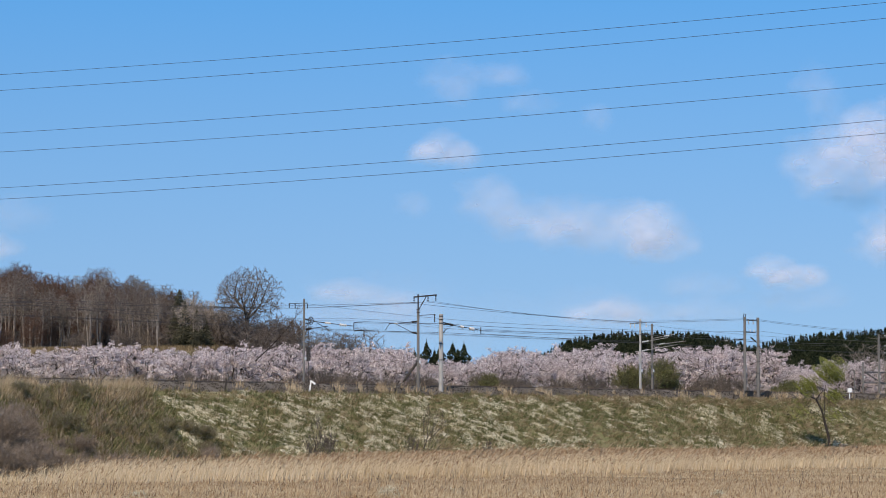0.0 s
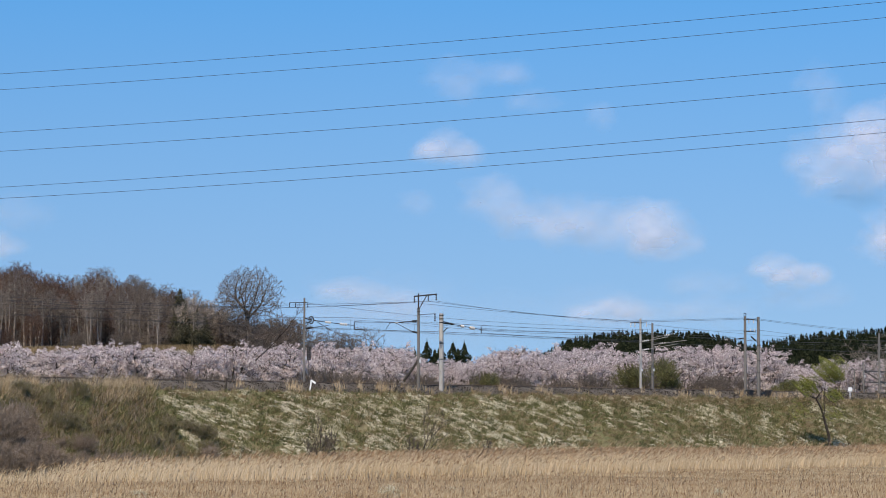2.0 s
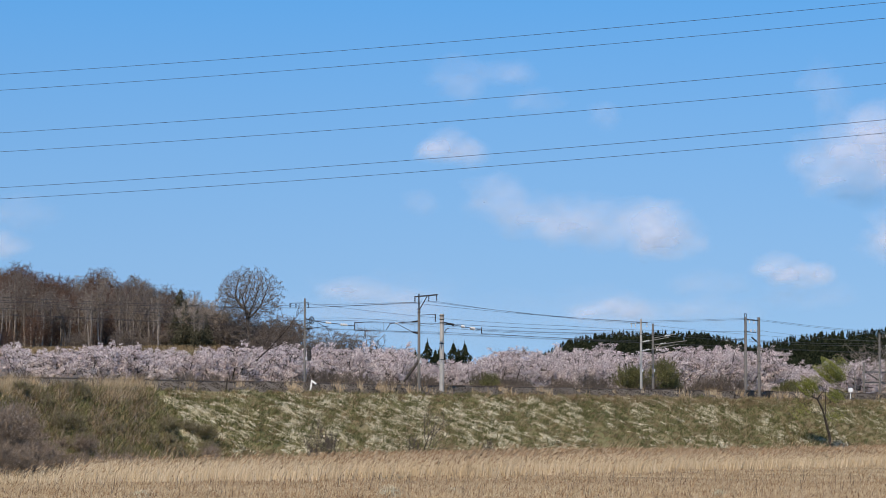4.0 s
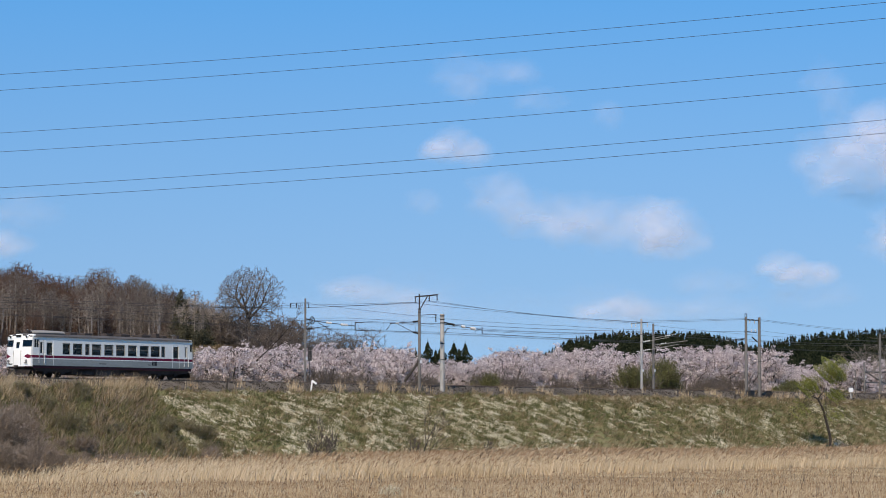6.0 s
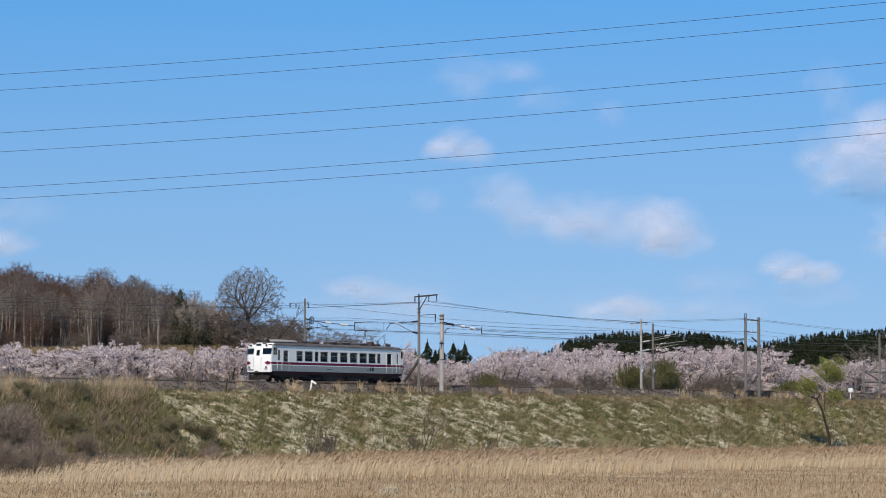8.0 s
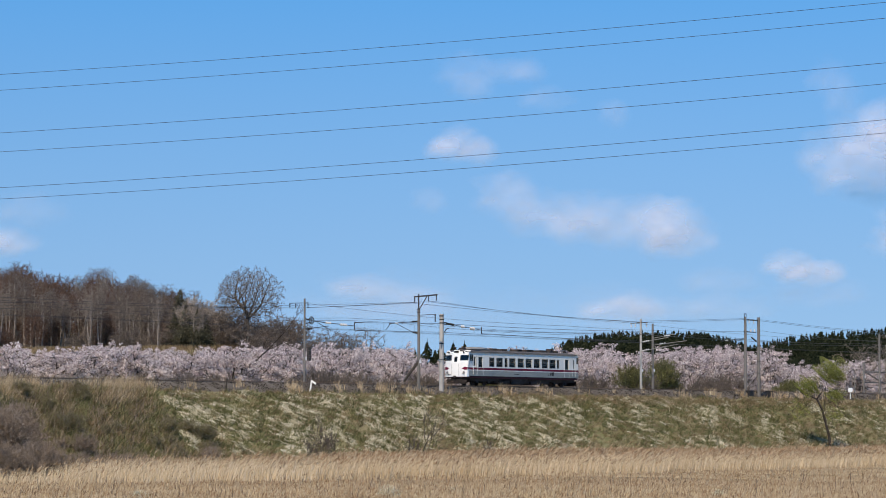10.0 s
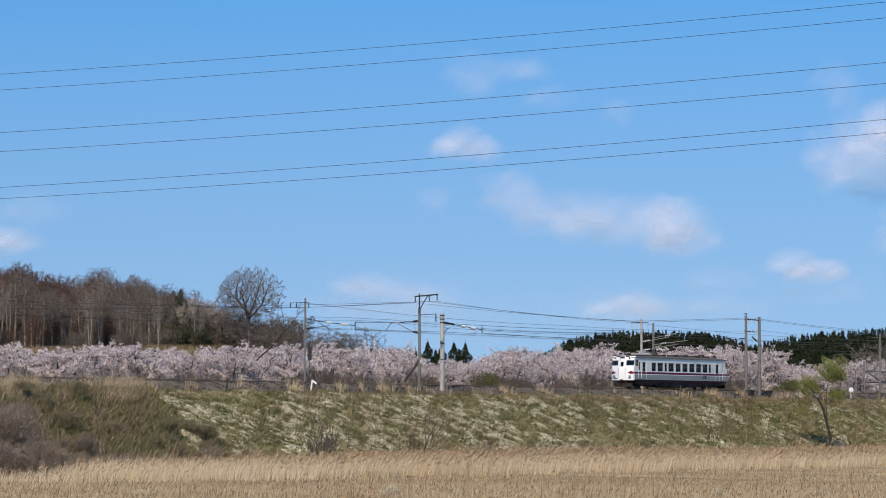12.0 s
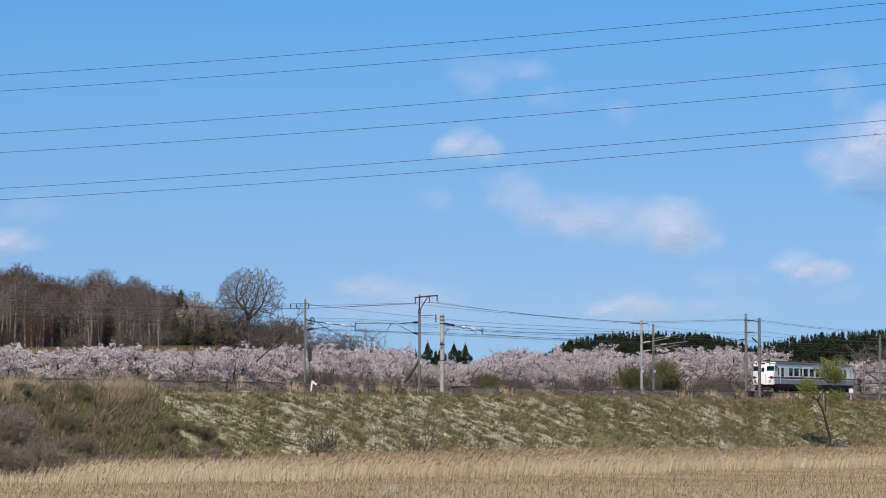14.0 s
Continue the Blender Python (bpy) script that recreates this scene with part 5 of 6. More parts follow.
def build_wires():
    sA, sC, sE, sG = s_on(742, 3.2), s_on(540, -3.2), s_on(1320, 3.2), s_on(1135, -3.2)
    g = "wires above the line"
    lab = "thin dark feeder wire hung between poles along the line"
    sI = s_on(1557, -3.4)
    # feeders: far left, tensioner pole, cross-arm pole, twin poles, onwards
    def far(px, y, q):
        s = s_on(px, q)
        return T(s, q, z_on(y, s, q))
    wire_thing("feeder_wire", [far(-260, 510, -4), T(sC, -4.2, 15.45), T(sA, 2.7, 16.1), far(1120, 569, -2), far(1318, 564, 3.2), far(1700, 600, 0)], .016, lab, g, .16)
    wire_thing("feeder_wire", [far(-260, 518, -3.5), T(sC, -3.3, 15.45), T(sA, 4.4, 16.2), far(1140, 571, -2.5), far(1340, 565, 3.2), far(1700, 596, 0)], .016, lab, g, .18)
    wire_thing("feeder_wire", [far(-260, 540, -3.5), far(510, 541, -4.2), T(sA, 5.3, 16.2), far(1122, 572, -2), far(1600, 604, -2)], .014, lab, g, .22)
    wire_thing("feeder_wire", [T(sC, -3.2, 15.9), far(762, 562, 1.0), far(1000, 577, 1.0), far(1350, 586, 3.2), far(1700, 606, 2)], .014, lab, g, .35)
    lab = "catenary wire above the track"
    for q, dz in ((.1, 0), (-.35, .25)):
        wire_thing("messenger_wire", [T(s, q, 14.25 + dz) for s in (-140, -95, -50, sC + 3, sA, 46, sE, 100, 150, 200)], .014, lab, g, .45)
        wire_thing("contact_wire", [T(s, q, 13.3 + dz * .4) for s in (-140, -50, sC + 3, sA, 46, sE, 100, 150, 200)], .013, lab, g, .03)
    # hangers between messenger and contact wire
    for i in range(44):
        s = -90 + i * 5.2
        if abs(s - sA) < 1.5:
            continue
        sup = [-140, -95, -50, sC + 3, sA, 46, sE, 100, 150, 200]
        j = max(k for k in range(len(sup)) if sup[k] <= s)
        f = (s - sup[j]) / (sup[j + 1] - sup[j])
        zz = 14.25 - .45 * 4 * f * (1 - f) * ((sup[j + 1] - sup[j]) / 45) ** 2
        V, F = tubes([(*T(s, .1, 13.3), *T(s, .1, zz), .008, .008)], 4)
        tagged(new("dropper_wire", mesh_of("dropper_wire", V, F, [M["wire"]])), "short hanger wire between two catenary wires", "wire", "droppers")
    # anchored ends that run in to the catenary
    wire_thing("anchor_wire", [T(s_on(853, 1.2), 1.2, 13.85), T(46, .1, 14.3), T(90, 0, 14.3)], .02, "anchored catenary wire running in to the line", g, .2)
    wire_thing("anchor_wire", [T(s_on(853, 1.2), 1.2, 13.5), T(46, .1, 13.35)], .02, "anchored contact wire running in to the line", g, .05)
    wire_thing("anchor_wire", [T(sC + 7.2, -1.7, 14.2), T(sA + 8, 0, 14.4), T(46, .2, 14.6)], .02, "anchored catenary wire running in to the line", g, .2)
    wire_thing("anchor_wire", [T(sC + 7.2, -1.7, 13.45), T(sA + 8, 0, 13.5), T(46, .2, 13.5)], .02, "anchored contact wire running in to the line", g, .05)
    # high-voltage lines that cross in front
    for i, (l, r) in enumerate(((132, 5), (160, 33), (235.5, 112), (269, 149), (332.5, 212.5), (352.5, 236))):
        dl, dr = 118.0, 118.0 / 1.225
        ext = 2.2
        a = Vector((view_x(0, dl), dl, EYE_Z + rise(l) * dl))
        b = Vector((view_x(1568, dr), dr, EYE_Z + rise(r) * dr))
        c, e = a.lerp(b, -ext), a.lerp(b, 1 + ext)
        P = []
        for j in range(81):
            f = j / 80
            t = -ext + f * (1 + 2 * ext)
            v = c.lerp(e, f)
            v.z += SAG * ((t - .5) ** 2 - .25)
            P.append(v)
        V, F = pipe(P, .0085)
        tagged(new("power_line", mesh_of("power_line", V, F, [M["wire"]], True)), "thin dark high-voltage cable crossing the open sky", "power line", "high-voltage lines")


SAG = .62
build_poles()
build_wires()


# ---- vegetation of embankment and field ----
def scatter(rng, n, s0, s1, q0, q1, keep=None):
    s, q = rng.uniform(s0, s1, n), rng.uniform(q0, q1, n)
    if keep is not None:
        k = keep(s, q, rng.uniform(0, 1, n))
        s, q = s[k], q[k]
    z = ground_z(s, q)
    return s, q, np.stack([P0.x + DIR.x * s + SIDE.x * q, P0.y + DIR.y * s + SIDE.y * q, z], 1)


SV = np.array([SIDE.x, SIDE.y, 0])
DV = np.array([DIR.x, DIR.y, 0])


def in_view(P, margin=1.12):
    return np.abs(P[:, 0]) < P[:, 1] * .1576 * margin


def stuff(name, V, F, mat, label, category):
    return tagged(new(name, mesh_of(name, V, F, [M[mat]])), label, category, kind="stuff")


def bearing(s, q):
    return 784 + 4975 * (P0.x + DIR.x * s + SIDE.x * q) / (P0.y + DIR.y * s + SIDE.y * q)


def build_slope():
    rng = np.random.default_rng(71)

    def patch(s, q):
        return wobble(s * 1.0, q * 1.6 + s * .3, .33) * .6 + wobble(s + 40, q * 2, .9) * .4 - .26 * smooth(15, 75, s) - .45 * np.exp(-((bearing(s, q) - 1120) / 120) ** 2) * smooth(7, 12, q)

    def old_bank(s, q):
        """True beyond the overgrown part of the bank."""
        return s + (q - 5) * .38 > -40.5 + 2.5 * wobble(s, q, .5)

    # tufts: heads of bleached straw combed down the slope by snow
    def tufts(n, thr, per, length, lie, width, mat, name, label, s0=-64, q0=4.5, q1=16.2, sgn=1, up=.25):
        s, q, P = scatter(rng, n, s0, 118, q0, q1, lambda s, q, r: (sgn * patch(s, q) + (r - .5) * .55 > thr) & (old_bank(s, q) | (mat != "straw")))
        k = np.repeat(np.arange(len(P)), per)
        base = P[k] + rng.normal(size=(len(k), 3)) * (.16, .16, .0)
        down = SV * .86 + np.array([0, 0, -.50])
        fan = rng.normal(size=(len(k), 3)) * (.33 - .15 * lie)
        lean = down[None] * lie + DV[None] * rng.normal(.12, .3 - .15 * lie, (len(k), 1)) + fan + np.array([0, 0, up])
        lean /= np.linalg.norm(lean, axis=1, keepdims=True)
        ln = length * rng.uniform(.5, 1.3, (len(k), 1)) * rng.uniform(.7, 1.3, len(P))[k][:, None]
        base[:, 2] += .02
        V, F = blades(base, base + lean * ln, width, rng, -.12, 2)
        return stuff(name, V, F, mat, label, "grass")

    tufts(15000, -.55, 9, .42, .25, .05, "grass", "green_grass", "short green spring grass on the railway embankment", up=.8)
    tufts(8200, .0, 13, .66, 1.0, .095, "straw", "straw_tufts", "bleached straw tufts combed down the embankment", s0=-47, up=.18)
    tufts(10000, -.10, 9, .45, .6, .05, "browngrass", "brown_grass", "brown dead grass patches on the embankment", sgn=-1, up=.55)
    tufts(800, -.2, 10, .5, .3, .05, "browngrass", "crest_grass", "brown grass along the edge of the ballast", q0=4.5, q1=5.8, up=.7)
    tufts(900, -.6, 9, .36, .3, .05, "browngrass", "crest_grass", "brown grass along the edge of the ballast", s0=12, q0=4.3, q1=5.6, up=.6)
    tufts(620, -.7, 12, .6, .8, .06, "tawny", "crest_grass", "tawny grass tussocks along the edge of the ballast", s0=31, q0=4.3, q1=6.0, up=.4)
    # whole clumps that lie one way
    s, q, P = scatter(rng, 900, -47, 118, 4.3, 15.8, lambda s, q, r: (patch(s, q) + (r - .5) * .5 > -.12) & old_bank(s, q))
    k = np.repeat(np.arange(len(P)), 64)
    off = rng.normal(size=(len(k), 2)) * (.42, .26) * rng.uniform(.4, 1.2, len(P))[k][:, None]
    ss, qq = s[k] + off[:, 0], q[k] + off[:, 1]
    base = np.stack([P0.x + DIR.x * ss + SIDE.x * qq, P0.y + DIR.y * ss + SIDE.y * qq, ground_z(ss, qq) + .12], 1)
    way = np.array([SIDE.x * .86, SIDE.y * .86, -.42])[None] + DV[None] * rng.normal(.1, .22, len(P))[k][:, None] + rng.normal(size=(len(k), 3)) * .12
    way /= np.linalg.norm(way, axis=1, keepdims=True)
    V, F = blades(base, base + way * rng.uniform(.3, .8, (len(k), 1)), .065, rng, -.1, 2)
    stuff("straw_clumps", V, F, "straw", "pale clumps of flattened straw on the embankment", "grass")
    # tall dry stands near the ballast on the old part of the bank
    s, q, P = scatter(rng, 4200, -80, -38, 2.7, 6.5, lambda s, q, r: (np.maximum.reduce([np.exp(-((bearing(s, q) - c) / w) ** 2) * a for c, w, a in ((8, 32, .5), (212, 32, .5), (160, 12, .25), (110, 50, .06), (435, 12, .25))]) > r) & ((q > 3.6) | (r < .35)))
    P[:, 2] = np.where(q < 4.2, 7.98 - (q - 2.1) * .42, P[:, 2])
    k = np.repeat(np.arange(len(P)), 8)
    base = P[k] + rng.normal(size=(len(k), 3)) * (.2, .2, 0)
    tip = base + np.stack([rng.normal(.28, .22, len(k)), rng.normal(0, .2, len(k)), rng.uniform(.3, 1.15, len(k))], 1)
    V, F = blades(base, tip, .036, rng, .15, 2)
    stuff("tall_dry_grass", V, F, "tawny", "tall tawny dry grass on top of the embankment", "grass")
    # rough olive and brown brush on the old part of the bank
    def spot(s, q):
        return wobble(s * 1.1, q * 1.5, .55) * .6 + wobble(s + 17, q * 1.3, 1.3) * .4

    for mat, n, nm, lab, lo, hi, hmax in (("shrubleaf", 5200, "olive_brush", "rough olive-green brush on the old embankment", -.35, .5, .75),
                                          ("grass", 2200, "green_brush", "dark green grass between brush on the old embankment", .05, 2, .6),
                                          ("deadbrush", 6000, "brown_brush", "rough brown dead brush on the old embankment", -2, .1, .7),
                                          ("mauvetwig", 3400, "twiggy_brush", "grey-brown tangled twigs on the old embankment", -2, .1, .95)):
        s, q, P = scatter(rng, n, -86, -34, 4.4, 17, lambda s, q, r: (~old_bank(s + 1, q)) & (spot(s, q) + (r - .5) * .5 > lo) & (spot(s, q) + (r - .5) * .5 < hi))
        k = np.repeat(np.arange(len(P)), 9)
        base = P[k] + rng.normal(size=(len(k), 3)) * (.25, .25, 0)
        tall = rng.uniform(.5, 1.2, len(P))[k]
        tip = base + np.stack([rng.normal(.05, .34, len(k)), rng.normal(0, .34, len(k)), rng.uniform(.12, hmax, len(k)) * tall], 1)
        V, F = blades(base, tip, .075 if mat != "mauvetwig" else .04, rng, .12, 2)
        stuff(nm, V, F, mat, lab, "brush")
    # single dry tufts on the ballast shoulder
    s, q, P = scatter(rng, 800, -75, 110, 2.7, 4.4, lambda s, q, r: wobble(s, s * .7, .5) + (r - .5) * .6 > .25)
    P[:, 2] = 7.98 - (q - 2.1) * .42
    k = np.repeat(np.arange(len(P)), 8)
    base = P[k] + rng.normal(size=(len(k), 3)) * (.15, .15, 0)
    tip = base + np.stack([rng.normal(.1, .2, len(k)), rng.normal(0, .2, len(k)), rng.uniform(.3, 1.0, len(k))], 1)
    V, F = blades(base, tip, .035, rng, .15, 2)
    stuff("ballast_weeds", V, F, "lowgrass", "dry pale weeds growing in the ballast shoulder", "weeds")
    # loose stones on the ballast
    s, q, P = scatter(rng, 34000, -75, 125, 1.2, 4.7)
    P[:, 2] = np.where(q < 2.1, 8.0, 8.0 - (q - 2.1) * .43)
    V, F = flakes(P, rng.uniform(.03, .085, len(P)), rng)
    stuff("ballast_stones", V, F, "ballast", "loose grey-brown crushed stones on the ballast", "stones")
    # grass behind the line
    s, q, P = scatter(rng, 9000, -95, 135, -9.5, -3.6)
    k = np.repeat(np.arange(len(P)), 4)
    base = P[k] + rng.normal(size=(len(k), 3)) * (.2, .2, 0)
    tip = base + np.stack([rng.normal(.1, .2, len(k)), rng.normal(0, .2, len(k)), rng.uniform(.4, 1.3, len(k))], 1)
    V, F = blades(base, tip, .045, rng, .15, 2)
    stuff("verge_grass", V, F, "browngrass", "brown dry grass on the far verge of the line", "grass")
    # pale grass on the bank below the wood
    n = 16000
    y = rng.uniform(300, 340, n)
    x = (rng.uniform(-40, 560, n) - 784) / 4975 * y
    vs, vq = (x - P0.x) * DIR.x + (y - P0.y) * DIR.y, (x - P0.x) * SIDE.x + (y - P0.y) * SIDE.y
    base = np.stack([x, y, ground_z(vs, vq)], 1)[vq < -30]
    tip = base + rng.normal(size=base.shape) * (.2, .2, .05) + (0, 0, .55)
    V, F = blades(base, tip, .09, rng, .1, 1)
    stuff("bank_grass", V, F, "deadbrush", "dull brown grass on the bank below the wood", "grass")


def reed_height(x, y):
    return 1.62 + wobble(x, y, .35) * .18 + .1 * np.sin(x * .11 + 1)


def build_reeds():
    """Reed bed in four strips that rock in the wind, each from its own roots."""
    rng = np.random.default_rng(72)
    made = []
    for j in range(4):
        qa, qb = 15.5 + j * 8.0, 23.5 + j * 8.0
        n = (26000, 24000, 26000, 40000)[j]
        s, q, P = scatter(rng, n, -112, 120, qa, qb, lambda s, q, r: (q < 40.5 + 2.5 * wobble(s, s, .13)) & (r < np.clip((bearing(s, q) - 10 - 30 * wobble(s, q, .4)) / 150, .28, 1)))
        P = P[in_view(P)]
        px = 784 + 4975 * P[:, 0] / P[:, 1]
        h = reed_height(P[:, 0], P[:, 1]) * rng.uniform(.55, 1.12, len(P)) ** .8 * (.62 + .38 * smooth(20, 190, px)) * (1.0, .97, .93, .88)[j]
        gust = .22 + .10 * wobble(P[:, 0], P[:, 1], .5)
        lean = np.stack([rng.normal(0, .12, len(P)) + gust, rng.normal(0, .1, len(P)), np.ones(len(P))], 1)
        tip = P + lean * h[:, None]
        V1, F1 = blades(P, tip, .045, rng, .12, 2)
        # the far edge carries the full russet plumes, the rest has mostly shed them
        full = rng.uniform(size=len(P)) < (.95, .45, .28, .22)[j] * (.28 + .72 * smooth(350, 800, px))
        m = int(full.sum())
        head = tip[full] + np.stack([rng.normal(.16, .06, m), rng.normal(0, .04, m), rng.uniform(.08, .22, m)], 1)
        V2, F2 = blades(tip[full] - (0, 0, .04), head, rng.uniform(.07, .14, m), rng, -.1, 2)
        V, F = merged((V1, F1), (V2, F2))
        c = T(0, (qa + qb) / 2, 0)
        mid = np.zeros(len(F), int)
        mid[len(F1):] = 1
        me = mesh_of("reed_bed", V - np.array(c), F, [M["reed"], M["plume"]], False, mid)
        ob = new("reed_bed", me)
        ob.location = c
        tagged(ob, "tall dry tan reeds with brown plumes at the foot of the embankment", "reeds", "reed beds", "stuff")
        made.append((ob, c, j))
    return made


def build_meadow():
    rng = np.random.default_rng(73)
    n = 250000
    y = rng.uniform(118, 300, n)
    x = rng.uniform(-.178, .178, n) * y
    s, q = (x - P0.x) * DIR.x + (y - P0.y) * DIR.y, (x - P0.x) * SIDE.x + (y - P0.y) * SIDE.y
    k = (q > 38) & (rng.uniform(size=n) < np.clip(1.5 - (y - 150) / 150, .35, 1))
    x, y, s, q = x[k], y[k], s[k], q[k]
    base = np.stack([x, y, ground_z(s, q)], 1)
    hh = (.16 + .30 * smooth(205, 165, y) + .14 * wobble(x, y, .25)) * rng.uniform(.5, 1.35, len(x))
    tip = base + np.stack([rng.normal(.06, .13, len(x)), rng.normal(0, .12, len(x)), np.ones(len(x))], 1) * hh[:, None]
    V1, F1 = blades(base, tip, .03, rng, .15, 2)
    pick = rng.uniform(size=len(x)) < .3
    V2, F2 = blades(tip[pick] - (0, 0, .02), tip[pick] + rng.normal(size=(pick.sum(), 3)) * .03 + (.04, 0, .10), .045, rng, 0, 1)
    me = mesh_of("meadow", *merged((V1, F1), (V2, F2)), [M["lowgrass"], M["plume"]], False, np.r_[np.zeros(len(F1), int), np.ones(len(F2), int)])
    tagged(new("dry_meadow", me), "low dry russet meadow grass in the wet field", "grass", kind="stuff")
    # dark seed heads scattered in the grass
    m = 2800
    y = rng.uniform(135, 215, m)
    x = rng.uniform(-.165, .165, m) * y
    k = wobble(x, y, .3) + rng.uniform(-.6, .6, m) > -.1
    x, y = x[k], y[k]
    s, q = (x - P0.x) * DIR.x + (y - P0.y) * DIR.y, (x - P0.x) * SIDE.x + (y - P0.y) * SIDE.y
    b = np.stack([x, y, ground_z(s, q) + rng.uniform(.3, .75, len(x))], 1)[q > 40]
    V, F = blades(b, b + rng.normal(size=b.shape) * .05 + (.03, 0, .12), .07, rng, 0, 1)
    stuff("seed_heads", V, F, "seedhead", "dark brown seed heads among the meadow grass", "seed heads")
    # dark dead stalks that stand above the rest
    m = 260
    y = rng.uniform(135, 205, m)
    x = rng.uniform(-.165, .165, m) * y
    s, q = (x - P0.x) * DIR.x + (y - P0.y) * DIR.y, (x - P0.x) * SIDE.x + (y - P0.y) * SIDE.y
    b = np.stack([x, y, ground_z(s, q)], 1)[q > 40]
    t = b + np.stack([rng.normal(.1, .25, len(b)), rng.normal(0, .1, len(b)), rng.uniform(.6, 1.25, len(b))], 1)
    V, F = tubes(np.concatenate([b, t, np.full((len(b), 1), .014), np.full((len(b), 1), .008)], 1), 3)
    stuff("dead_stalks", V, F, "bark", "dark dead stalks in the meadow grass", "stalks")
    # pale fallen straw heaps
    for px, py_y, w in ((690, 152, .9), (250, 150, .7), (1270, 156, .6), (800, 165, .5)):
        x = view_x(px, py_y)
        r2 = np.random.default_rng(int(px))
        a = r2.uniform(0, 6.28, 900)
        rr = w * np.sqrt(r2.uniform(0, 1, 900))
        P = np.stack([x + rr * np.cos(a), py_y + rr * np.sin(a) * .6, zat(x, py_y) + .95 * (1 - (rr / w) ** 2) * w + .1], 1)
        P[:, 2] *= r2.uniform(.6, 1, 900)
        V, F = blades(P, P + r2.normal(size=P.shape) * (.3, .2, .08) + (.1, 0, -.05), .03, r2, -.1, 2)
        tagged(new("straw_heap", mesh_of("straw_heap", V, F, [M["straw"]])), "small heap of pale fallen straw in the meadow", "straw heap", "straw heaps")


def shrub(name, seed, height, leaf, twig, label, leaves=1500, stems=9, size=.07, spread=.55, depth=3, width=.4, twig_r=.010, tilt=.35):
    """Several stems from one root, with twigs and, where wanted, young leaves."""
    rng = np.random.default_rng(seed)
    out = []
    for i in range(stems):
        a = rng.uniform(0, 6.28)
        r = rng.uniform(0, width) * height * .5
        d = np.array([math.cos(a) * tilt, math.sin(a) * tilt, 1.0])
        grow(rng, out, np.array([math.cos(a) * r, math.sin(a) * r, 0]), d / np.linalg.norm(d), height * .4, height * .012, 0, depth, spread, .1, (2, 5), .68, .2)
    S = scaled_to(np.array(out), height)
    S[:, 6:8] = np.maximum(S[:, 6:8], twig_r)
    root = thing(name, Matrix(), label, "shrub")
    V, F = tubes(S[:, :8], 3)
    mesh_part("branchwork", mesh_of("branchwork", V, F, [M[twig]]), root)
    if leaves:
        o = S[S[:, 8] >= 1]
        p = o[rng.integers(0, len(o), leaves)]
        f = rng.uniform(0, 1, (leaves, 1))
        C = p[:, :3] * (1 - f) + p[:, 3:6] * f + rng.normal(size=(leaves, 3)) * .12
        V, F = flakes(C[C[:, 2] > .05], size, rng)
        mesh_part("foliage", mesh_of("foliage", V, F, [M[leaf]]), root)
    return root


